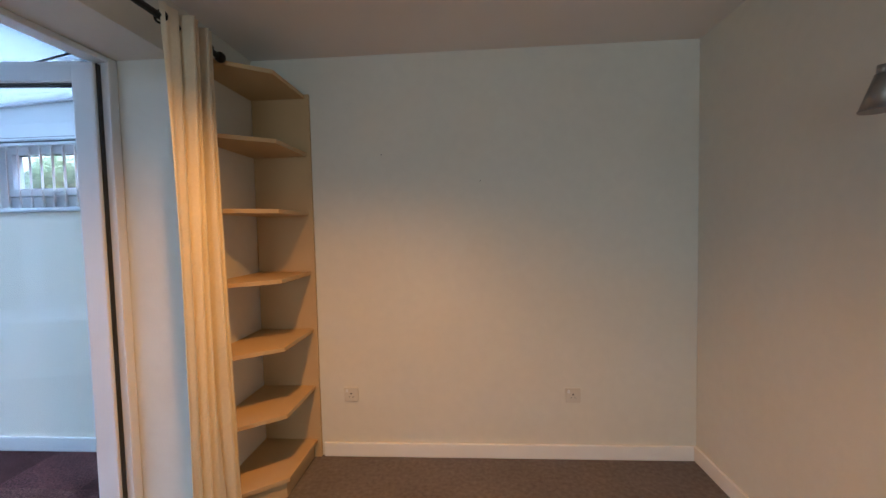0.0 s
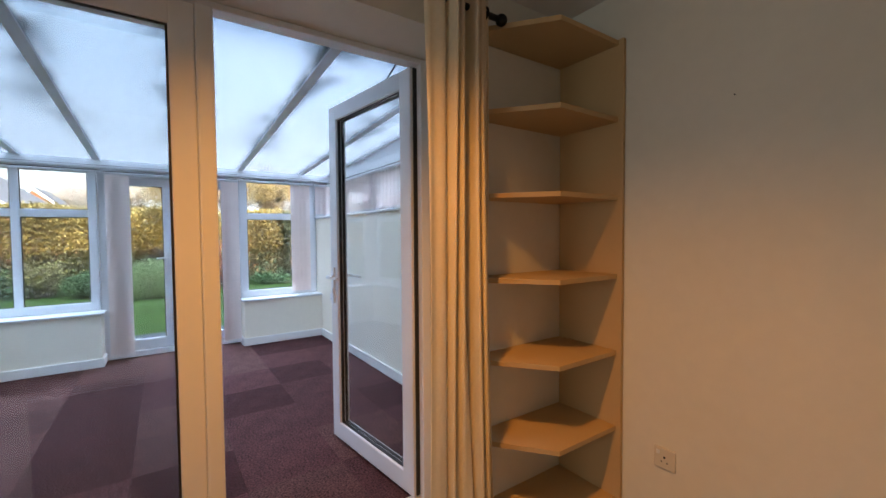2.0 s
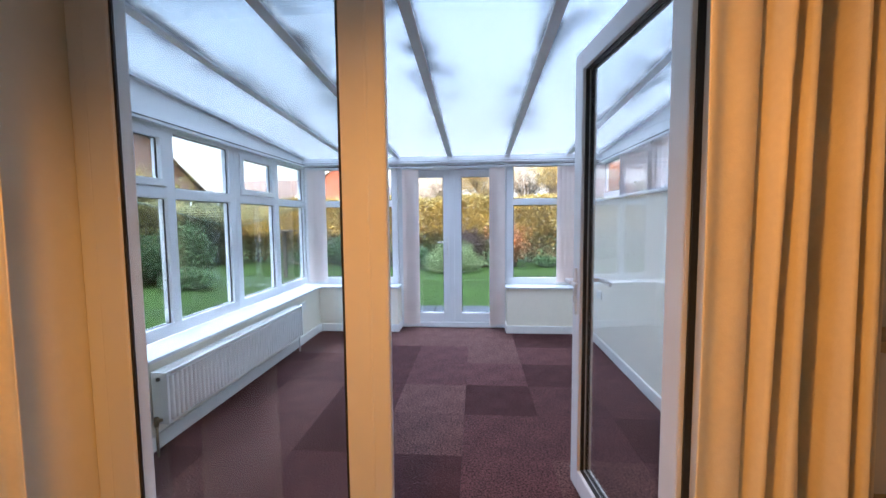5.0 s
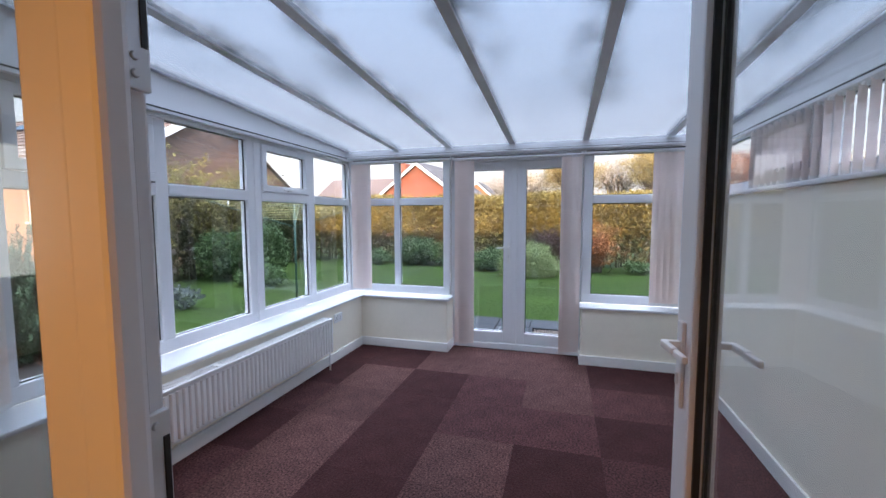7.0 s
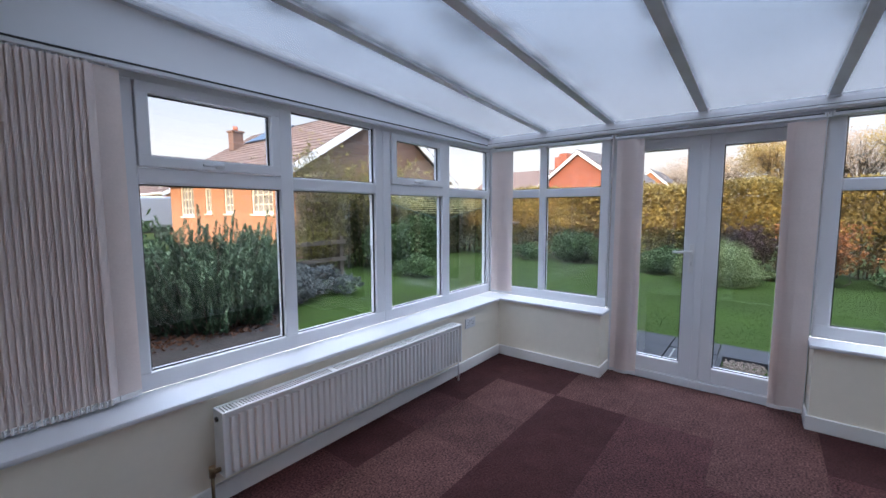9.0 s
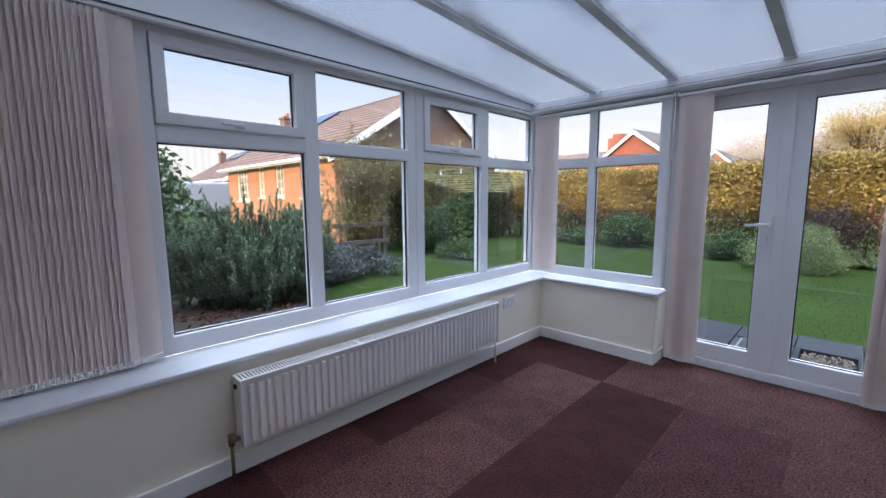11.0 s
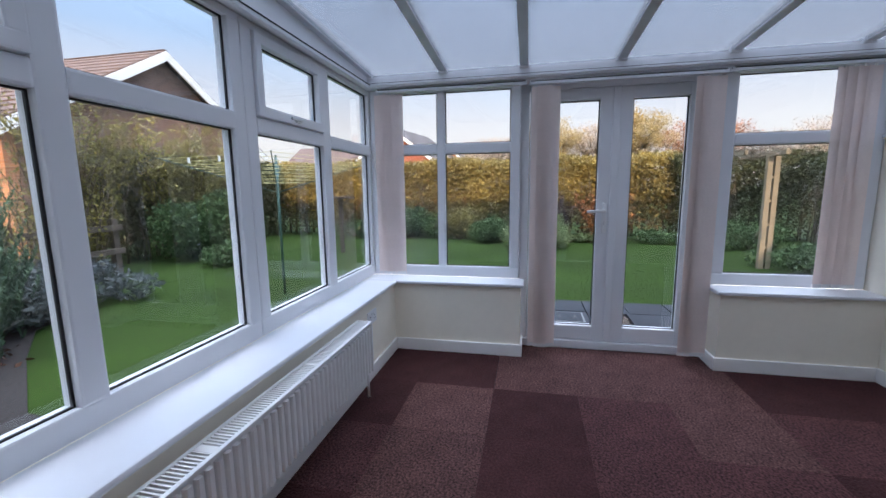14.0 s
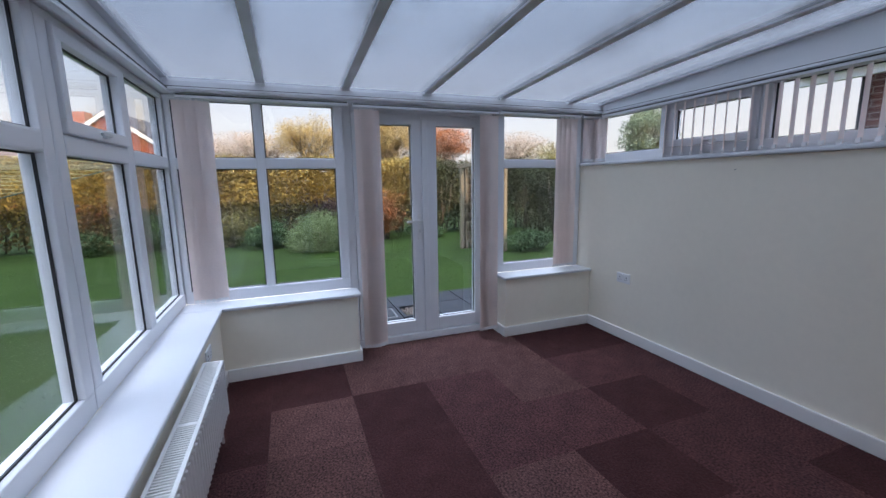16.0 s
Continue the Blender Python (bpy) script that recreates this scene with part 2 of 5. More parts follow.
M_SHRUB = leaf_material("yellowing_shrub_leaves", (0.085, 0.080, 0.030), (0.27, 0.235, 0.075), 0.3, (0.46, 0.33, 0.08))
M_GREEN = leaf_material("dark_green_leaves", (0.02, 0.045, 0.02), (0.085, 0.14, 0.05))
M_BOX = leaf_material("clipped_box_leaves", (0.085, 0.120, 0.048), (0.215, 0.265, 0.120))
M_RUST = leaf_material("rust_orange_leaves", (0.19, 0.058, 0.020), (0.54, 0.20, 0.060))
M_SAGE_TREE = leaf_material("grey_green_tree_leaves", (0.13, 0.17, 0.10), (0.34, 0.38, 0.24), 0.4)
M_PURPLE = leaf_material("dark_purple_leaves", (0.022, 0.014, 0.018), (0.085, 0.050, 0.055))
M_TREE = leaf_material("autumn_tree_leaves", (0.28, 0.20, 0.09), (0.50, 0.37, 0.15), 0.45, (0.56, 0.34, 0.10))
# distant crowns: the haze is put into these pale leaf colours
M_PALE = leaf_material("pale_hazy_half_bare_crown", (0.36, 0.27, 0.20), (0.56, 0.44, 0.33), 0.45, (0.60, 0.42, 0.28))
M_LITTER = leaf_material("fallen_leaves", (0.03, 0.016, 0.011), (0.11, 0.048, 0.026))


def polycarbonate():
    m = bpy.data.materials.new("opal_polycarbonate")
    m.use_nodes = True
    n, l = m.node_tree.nodes, m.node_tree.links
    p = n["Principled BSDF"]
    p.inputs["Roughness"].default_value = 0.35
    co = n.new("ShaderNodeTexCoord")
    grime = n.new("ShaderNodeTexNoise")
    grime.inputs["Scale"].default_value, grime.inputs["Detail"].default_value = 1.3, 5
    l.new(co.outputs["Object"], grime.inputs["Vector"])
    ramp = n.new("ShaderNodeValToRGB")
    ramp.color_ramp.elements[0].position, ramp.color_ramp.elements[0].color = 0.30, (0.34, 0.355, 0.365, 1)
    ramp.color_ramp.elements[1].position, ramp.color_ramp.elements[1].color = 0.55, (0.39, 0.405, 0.415, 1)
    l.new(grime.outputs["Fac"], ramp.inputs["Fac"])
    tr = n.new("ShaderNodeBsdfTranslucent")
    l.new(ramp.outputs["Color"], tr.inputs["Color"])
    l.new(ramp.outputs["Color"], p.inputs["Base Color"])
    mix = n.new("ShaderNodeMixShader")
    mix.inputs["Fac"].default_value = 0.88
    clear = n.new("ShaderNodeBsdfTransparent")
    clear.inputs["Color"].default_value = (0.43, 0.45, 0.46, 1)
    part_clear = n.new("ShaderNodeMixShader")
    part_clear.inputs["Fac"].default_value = 0.77
    l.new(p.outputs["BSDF"], mix.inputs[1])
    l.new(tr.outputs["BSDF"], mix.inputs[2])
    l.new(mix.outputs["Shader"], part_clear.inputs[1])
    l.new(clear.outputs["BSDF"], part_clear.inputs[2])
    l.new(part_clear.outputs["Shader"], n["Material Output"].inputs["Surface"])
    return m


M_POLY = polycarbonate()


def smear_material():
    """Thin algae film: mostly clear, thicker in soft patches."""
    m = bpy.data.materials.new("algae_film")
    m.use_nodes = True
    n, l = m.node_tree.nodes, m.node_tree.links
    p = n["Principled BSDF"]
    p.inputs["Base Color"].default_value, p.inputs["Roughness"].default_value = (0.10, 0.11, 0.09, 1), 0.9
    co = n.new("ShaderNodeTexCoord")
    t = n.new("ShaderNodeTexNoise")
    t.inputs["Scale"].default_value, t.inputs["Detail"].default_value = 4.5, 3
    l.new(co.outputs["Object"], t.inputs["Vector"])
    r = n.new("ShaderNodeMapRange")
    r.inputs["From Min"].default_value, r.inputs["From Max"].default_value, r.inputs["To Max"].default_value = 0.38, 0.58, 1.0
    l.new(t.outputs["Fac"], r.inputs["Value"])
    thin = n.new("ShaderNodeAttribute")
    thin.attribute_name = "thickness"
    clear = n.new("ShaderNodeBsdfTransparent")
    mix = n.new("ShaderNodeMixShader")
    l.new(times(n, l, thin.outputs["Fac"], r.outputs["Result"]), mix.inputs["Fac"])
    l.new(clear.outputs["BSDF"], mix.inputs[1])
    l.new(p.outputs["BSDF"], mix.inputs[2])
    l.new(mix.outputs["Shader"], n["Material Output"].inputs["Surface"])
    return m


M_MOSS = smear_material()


def brick_faces(m, joint):
    """Brick courses with paler joints on a wall along x or y, at real brick size."""
    n, l = m.node_tree.nodes, m.node_tree.links
    p = n["Principled BSDF"]
    source = p.inputs["Base Color"].links[0].from_socket
    co = n.new("ShaderNodeTexCoord")
    s = n.new("ShaderNodeSeparateXYZ")
    l.new(co.outputs["Object"], s.inputs["Vector"])
    add = n.new("ShaderNodeMath")
    l.new(s.outputs["X"], add.inputs[0])
    l.new(s.outputs["Y"], add.inputs[1])
    flat = n.new("ShaderNodeCombineXYZ")
    l.new(add.outputs[0], flat.inputs["X"])
    l.new(s.outputs["Z"], flat.inputs["Y"])
    br = n.new("ShaderNodeTexBrick")
    br.inputs["Scale"].default_value = 1.0
    br.inputs["Brick Width"].default_value, br.inputs["Row Height"].default_value, br.inputs["Mortar Size"].default_value = 0.225, 0.075, 0.007
    br.inputs["Color1"].default_value, br.inputs["Color2"].default_value, br.inputs["Mortar"].default_value = (0.72, 0.70, 0.72, 1), (1.2, 1.15, 1.1, 1), (*joint, 1)
    l.new(flat.outputs["Vector"], br.inputs["Vector"])
    mul = n.new("ShaderNodeMix")
    mul.data_type, mul.blend_type = "RGBA", "MULTIPLY"
    mul.inputs["Factor"].default_value = 1.0
    l.new(source, mul.inputs["A"])
    l.new(br.outputs["Color"], mul.inputs["B"])
    l.new(mul.outputs["Result"], p.inputs["Base Color"])


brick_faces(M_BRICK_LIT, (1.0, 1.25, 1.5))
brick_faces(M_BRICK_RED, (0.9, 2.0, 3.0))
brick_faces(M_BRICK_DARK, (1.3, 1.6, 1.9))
brick_faces(M_BRICK_MAROON, (2.2, 4.5, 5.0))


# ---- building helpers ----
def add_box(bm, x0, x1, y0, y1, z0, z1, bevel=0.0):
    """A box, with rounded edges if bevel is given."""
    x0, x1, y0, y1, z0, z1 = min(x0, x1), max(x0, x1), min(y0, y1), max(y0, y1), min(z0, z1), max(z0, z1)
    v = [bm.verts.new((x, y, z)) for x in (x0, x1) for y in (y0, y1) for z in (z0, z1)]
    f = [bm.faces.new([v[i] for i in q]) for q in ((0, 1, 3, 2), (4, 6, 7, 5), (0, 4, 5, 1), (2, 3, 7, 6), (0, 2, 6, 4), (1, 5, 7, 3))]
    if bevel:
        edges = list({e for face in f for e in face.edges})
        bmesh.ops.bevel(bm, geom=edges, offset=bevel, segments=2, profile=0.6, affect="EDGES", clamp_overlap=True)
    return bm


def add_tube(bm, a, b, r0, r1=None, sides=10):
    """A round bar from a to b, tapering from r0 to r1."""
    a, b = Vector(a), Vector(b)
    r1 = r0 if r1 is None else r1
    q = (b - a).to_track_quat("Z", "Y").to_matrix()
    rings = []
    for c, r in ((a, r0), (b, r1)):
        rings.append([bm.verts.new(c + q @ Vector((r * math.cos(2 * math.pi * i / sides), r * math.sin(2 * math.pi * i / sides), 0))) for i in range(sides)])
    for i in range(sides):
        j = (i + 1) % sides
        bm.faces.new((rings[0][i], rings[0][j], rings[1][j], rings[1][i])).smooth = True
    bm.faces.new(rings[0][::-1])
    bm.faces.new(rings[1])
    return bm


def add_prism(bm, points, a, b, axis="y"):
    """A closed outline in the plane across axis, drawn out from a to b along it."""
    def at(p, d):
        return {"x": (d, p[0], p[1]), "y": (p[0], d, p[1]), "z": (p[0], p[1], d)}[axis]
    lo = [bm.verts.new(at(p, a)) for p in points]
    hi = [bm.verts.new(at(p, b)) for p in points]
    k = len(points)
    for i in range(k):
        j = (i + 1) % k
        bm.faces.new((lo[i], lo[j], hi[j], hi[i]))
    bm.faces.new(lo[::-1])
    bm.faces.new(hi)
    bmesh.ops.recalc_face_normals(bm, faces=bm.faces[:])
    return bm


def origin(ob):
    v = Vector((0, 0, 0))
    while ob:
        v += ob.location
        ob = ob.parent
    return v


def part(name, bm, mat, parent=None, label="", local=False):
    """One mesh object under a thing or part. Its mesh is drawn in the world's metres, or in the parent's own (local)."""
    if parent and not local:
        bm.transform(Matrix.Translation(-origin(parent)))
    me = bpy.data.meshes.new(name)
    bm.to_mesh(me)
    bm.free()
    me.materials.append(mat)
    ob = new(name, me)
    ob.parent = parent
    if label:
        ob["label"] = label
    return ob


def mesh_only(name, bm, mat):
    me = bpy.data.meshes.new(name)
    bm.to_mesh(me)
    bm.free()
    me.materials.append(mat)
    return me


def box(name, dims, mat, parent=None, bevel=0.0, label="", local=False):
    return part(name, add_box(bmesh.new(), *dims, bevel), mat, parent, label, local)


def thing(name, label, category, at=(0, 0, 0), group="", kind="", rz=0.0):
    ob = new(name)
    ob.empty_display_size = 0.1
    ob.location, ob.rotation_euler = at, (0, 0, radians(rz))
    return tagged(ob, label, category, group, kind)


def single(ob, label, category, group="", kind=""):
    return tagged(ob, label, category, group, kind)


def along(axis, u0, u1, d0, d1, z0, z1):
    """A box on a wall that runs along axis: u along it, d across it."""
    return (u0, u1, d0, d1, z0, z1) if axis == "x" else (d0, d1, u0, u1, z0, z1)


# ---- conservatory shell ----
SILL, HEAD = 0.55, 2.0
WX, SY, NY = -5.19, -1.165, 2.494
ROOF0, SLOPE = 2.09, 0.062


def roof_z(x):
    return ROOF0 + SLOPE * (x + 5.06)


def wall(name, dims, mat, label):
    return single(box(name, dims, mat), label, "wall", kind="structure")


wall("wall_south", (-4.965, -1.45, -1.30, -0.90, -0.25, SILL - 0.026), M_CREAM, "cream painted dwarf wall under the long window")
wall("wall_west_1", (-5.30, -4.966, -1.30, 0.06, -0.25, SILL - 0.026), M_CREAM, "cream painted dwarf wall beside the garden doors")
wall("wall_west_2", (-5.30, -4.966, 1.365, 2.288, -0.25, SILL - 0.026), M_CREAM, "cream painted dwarf wall beside the garden doors")
wall("wall_north", (-5.30, -1.45, 2.29, 2.60, -0.25, 1.522), M_CREAM, "tall cream painted wall below the high windows")
single(box("slab", (-5.30, -1.05, 0.06, 1.365, -0.25, -0.012), M_SLAB), "concrete floor slab under the garden doors", "floor", kind="structure")
single(box("slab", (-4.965, -1.05, -0.90, 2.288, -0.20, -0.014), M_SLAB), "concrete floor slab under the carpet", "floor", kind="structure")


def sill_board(name, dims, label):
    single(box(name, dims, M_BOARD, bevel=0.008), label, "window sill", kind="structure")


sill_board("sill_south", (-4.94, -1.45, -1.135, -0.872, SILL - 0.024, SILL), "deep white window board along the long window")
sill_board("sill_west_1", (-5.155, -4.942, -1.135, 0.085, SILL - 0.024, SILL), "white window board on the dwarf wall")
sill_board("sill_west_2", (-5.155, -4.942, 1.342, 2.287, SILL - 0.024, SILL), "white window board on the dwarf wall")
sill_board("sill_north", (-5.155, -1.46, 2.265, 2.46, 1.524, 1.548), "white ledge along the high windows")


def skirting(name, dims):
    single(box(name, dims, M_GLOSS, bevel=0.006), "white painted skirting board", "skirting", kind="structure")


skirting("baseboard_south", (-4.96, -1.45, -0.899, -0.882, 0, 0.092))
skirting("baseboard_west_1", (-4.964, -4.947, -0.881, 0.075, 0, 0.092))
skirting("baseboard_west_1_return", (-5.188, -4.965, 0.061, 0.077, 0, 0.092))
skirting("baseboard_west_2", (-4.964, -4.947, 1.348, 2.271, 0, 0.092))
skirting("baseboard_west_2_return", (-5.188, -4.965, 1.347, 1.363, 0, 0.092))
skirting("baseboard_north", (-4.96, -1.45, 2.272, 2.289, 0, 0.092))


# ---- windows ----
def pane_with_gasket(axis, u0, u1, d, z0, z1, parent, inside):
    """A sealed pane and the black rubber line round it, on the side that faces the room."""
    box("pane", along(axis, u0 - 0.01, u1 + 0.01, d - 0.003, d + 0.003, z0 - 0.01, z1 + 0.01), M_GLASS, parent).visible_shadow = False
    bm = bmesh.new()
    g, e = 0.006, 0.0075
    a, b = d + inside * 0.004, d + inside * 0.012
    for u, v, p, q in ((u0, u1, z0, z0 + g), (u0, u1, z1 - g, z1), (u0, u0 + e, z0 + g, z1 - g), (u1 - e, u1, z0 + g, z1 - g)):
        add_box(bm, *along(axis, u, v, a, b, p, q))
    part("gasket", bm, M_GASKET, parent)


def ring(bm, axis, u0, u1, d0, d1, z0, z1, w, bevel=0.006):
    """Four rails mitred into one frame, w wide."""
    add_box(bm, *along(axis, u0, u1, d0, d1, z0, z0 + w), bevel)
    add_box(bm, *along(axis, u0, u1, d0, d1, z1 - w, z1), bevel)
    add_box(bm, *along(axis, u0, u0 + w, d0, d1, z0 + w - 0.004, z1 - w + 0.004), bevel)
    add_box(bm, *along(axis, u1 - w, u1, d0, d1, z0 + w - 0.004, z1 - w + 0.004), bevel)
    return bm


def window(name, axis, d, inside, z0, z1, transom, lights, ends, label):
    """A upvc window: lights are (glass start, glass end, opening vent or not); one transom line for all."""
    lo, hi = ends
    base = thing(name, label, "window", at=(along(axis, (lo + hi) / 2, 0, d, 0, z0, 0)[0 if axis == "x" else 0], along(axis, (lo + hi) / 2, 0, d, 0, z0, 0)[2], z0), kind="structure")
    a, b = d - inside * 0.035, d + inside * 0.035
    g0, g1 = z0 + 0.085, z1 - 0.036
    box("bottom_rail", along(axis, lo, hi, a, b, z0, g0), M_UPVC, base, 0.008)
    box("head_rail", along(axis, lo, hi, a, b, g1, z1), M_UPVC, base, 0.008)
    edges = [lo] + [e for light in lights for e in light[:2]] + [hi]
    for i in range(0, len(edges), 2):
        if edges[i + 1] - edges[i] > 0.005:
            box("mullion", along(axis, edges[i], edges[i + 1], a, b + inside * 0.002, g0 - 0.005, g1 + 0.005), M_UPVC, base, 0.01)
    for u0, u1, vent in lights:
        if transom:
            t0, t1 = transom
            box("transom", along(axis, u0 - 0.003, u1 + 0.003, a, b + inside * 0.004, t0, t1), M_UPVC, base, 0.01)
            pane_with_gasket(axis, u0, u1, d, g0, t0, base, inside)
            top0 = t1
        else:
            top0 = g0
        if vent:
            sash = part("sash", ring(bmesh.new(), axis, u0 + 0.002, u1 - 0.002, d - inside * 0.02, d + inside * 0.052, top0 + 0.004, g1 - 0.002, 0.05), M_UPVC, base)
            pane_with_gasket(axis, u0 + 0.052, u1 - 0.052, d + inside * 0.006, top0 + 0.054, g1 - 0.052, sash, inside)
            c, f = (u0 + u1) / 2, d + inside * 0.052
            bm = bmesh.new()
            add_box(bm, *along(axis, c - 0.02, c + 0.02, f, f + inside * 0.018, top0 + 0.014, top0 + 0.038), 0.004)
            add_box(bm, *along(axis, c - 0.015, c + 0.085, f + inside * 0.016, f + inside * 0.03, top0 + 0.02, top0 + 0.034), 0.005)
            part("handle", bm, M_METAL, sash, "grey locking window handle")
        else:
            pane_with_gasket(axis, u0, u1, d, top0, g1, base, inside)
    return base


TRANSOM = (1.508, 1.584)
window("window_1", "x", SY, 1, SILL, HEAD, TRANSOM, [(-5.12, -4.48, False), (-4.382, -3.757, True)], (-5.155, -3.682), "white upvc window with a top-opening vent, facing the side garden")
window("window_2", "x", SY, 1, SILL, HEAD, TRANSOM, [(-3.605, -2.955, False), (-2.872, -2.19, True), (-2.10, -1.53, False)], (-3.680, -1.455), "white upvc window with a top-opening vent, facing the shrub bed")
window("window_3", "y", WX, 1, SILL, HEAD, TRANSOM, [(-1.09, -0.59, False), (-0.527, -0.032, False)], (-1.128, 0.04), "white upvc window with a slim mullion, facing the lawn")
window("window_4", "y", WX, 1, SILL, HEAD, TRANSOM, [(1.447, 2.20, False)], (1.36, 2.285), "white upvc window facing the lawn and pergola")
window("window_5", "x", NY, -1, 1.549, HEAD, None, [(-5.08, -4.42, False), (-4.33, -3.67, True), (-3.60, -2.93, False), (-2.86, -2.20, True), (-2.12, -1.53, False)], (-5.155, -1.455), "row of high white upvc windows above the wall")
single(box("corner_post", (-5.225, -5.157, -1.20, -1.130, SILL, HEAD), M_UPVC, bevel=0.006), "white upvc corner post between the windows", "post", kind="structure")
single(box("corner_post", (-5.225, -5.157, 2.46, 2.53, 1.549, HEAD), M_UPVC, bevel=0.006), "white upvc corner post between the windows", "post", kind="structure")
wall("wall_north_end", (-5.225, -5.157, 2.288, 2.458, 1.549, HEAD), M_UPVC, "white upvc filler beside the high windows")

# eaves beams and the sloping side plates
bm = bmesh.new()
add_box(bm, -5.26, -5.06, -1.25, 2.56, HEAD + 0.002, 2.072, 0.006)
add_box(bm, -5.26, -5.085, -1.25, 2.56, 2.073, 2.098, 0.005)
add_box(bm, -5.12, -5.045, -1.12, 2.46, 2.012, 2.028, 0.004)
beam = part("eaves_beam", bm, M_UPVC)
# no recess is cut: a dark strip on the beam gives the groove's shade
part("groove", add_box(bmesh.new(), -5.0615, -5.0585, -1.10, 2.44, 2.0295, 2.0345), M_DARK, beam, "groove shade as a thin dark strip")
single(beam, "white upvc eaves beam over the garden doors", "beam", kind="structure")
for name, y0, y1, lip in (("side_plate_south", -1.22, -1.10, -1.085), ("side_plate_north", 2.44, 2.54, 2.425)):
    bm = add_prism(bmesh.new(), [(-5.055, HEAD + 0.002), (-1.455, HEAD + 0.002), (-1.455, roof_z(-1.455) - 0.005), (-5.055, roof_z(-5.055) - 0.005)], y0, y1)
    add_box(bm, -5.05, -1.46, y0 if lip > y1 else lip, lip if lip > y1 else y1 + 0.0, HEAD + 0.004, HEAD + 0.018, 0.003)
    face = y1 if y1 < 0 else y0
    plate = part(name, bm, M_UPVC)
    # same dark strip for the shade line along the plate
    part("groove", add_box(bmesh.new(), -5.05, -1.46, face - 0.0015, face + 0.0015, HEAD + 0.0195, HEAD + 0.0245), M_DARK, plate, "groove shade as a thin dark strip")
    single(plate, "white upvc plate between the windows and the sloping roof", "beam", kind="structure")

# roof: opal sheets between glazing bars
bm = bmesh.new()
bars = [-1.088, -0.515, 0.06, 0.695, 1.367, 2.07, 2.43]
for a, b in zip(bars, bars[1:]):
    add_prism(bm, [(-5.30, roof_z(-5.30)), (-1.44, roof_z(-1.44)), (-1.44, roof_z(-1.44) + 0.016), (-5.30, roof_z(-5.30) + 0.016)], a + 0.006, b - 0.006)
single(part("ceiling", bm, M_POLY), "translucent opal polycarbonate roof with grime and moss shadows", "roof", kind="structure")
for y in bars:
    w = 0.027 if -1 < y < 2.4 else 0.024
    bm = add_prism(bmesh.new(), [(-5.07, roof_z(-5.07) - 0.012), (-1.455, roof_z(-1.455) - 0.012), (-1.455, roof_z(-1.455) + 0.05), (-5.28, roof_z(-5.28) + 0.05), (-5.28, roof_z(-5.28) - 0.004)], y - w, y + w)
    bar = single(part("glazing_bar", bm, M_RAFTER), "grey-white roof glazing bar running up to the house", "beam", "roof glazing bars", "structure")
    part("end_cap", add_box(bmesh.new(), -5.075, -5.04, y - w - 0.006, y + w + 0.006, 2.068, 2.106, 0.004), M_UPVC, bar)


# ---- garden doors in the west wall ----
def lever_handle(parent, p, out, along_dir, axis):
    """A white lever with its long backplate and key barrel. p: the spindle; out: +1 or -1 across the door."""
    x, y, z = p
    def bx(u0, u1, d0, d1, z0, z1, bev):
        if axis == "y":
            return (x + out * d0, x + out * d1, y + u0, y + u1, z + z0, z + z1, bev)
        return (x + u0, x + u1, y + out * d0, y + out * d1, z + z0, z + z1, bev)
    bm = add_box(bmesh.new(), *bx(-0.016, 0.016, 0.0, 0.011, -0.165, 0.06, 0.005))
    plate = part("handle_plate", bm, M_PLASTIC, parent, "white lever handle backplate", local=True)
    bm = add_box(bmesh.new(), *bx(-0.009, 0.009, 0.009, 0.05, -0.009, 0.009, 0.004))
    s = along_dir
    add_box(bm, *bx(min(-0.009 * s, 0.07 * s), max(-0.009 * s, 0.07 * s), 0.038, 0.054, -0.010, 0.010, 0.007))
    add_box(bm, *bx(min(0.06 * s, 0.125 * s), max(0.06 * s, 0.125 * s), 0.036, 0.050, -0.013, 0.006, 0.006))
    part("lever", bm, M_PLASTIC, parent, "white lever", local=True)
    bm = add_box(bmesh.new(), *bx(-0.006, 0.006, 0.008, 0.016, -0.105, -0.075, 0.003))
    part("key_barrel", bm, M_METAL, parent, "steel key barrel", local=True)


garden = thing("door_2", "white upvc double garden doors with full glass, closed", "door", at=(-5.25, 0.70, 0), kind="structure")
bm = bmesh.new()
add_box(bm, -5.30, -5.215, 0.04, 0.105, 0.0, HEAD, 0.006)
add_box(bm, -5.30, -5.215, 1.275, 1.36, 0.0, HEAD, 0.006)
add_box(bm, -5.30, -5.215, 0.105, 1.275, 1.945, HEAD, 0.006)
add_box(bm, -5.31, -5.19, 0.04, 1.36, 0.0, 0.062, 0.006)
part("door_frame", bm, M_UPVC, garden)
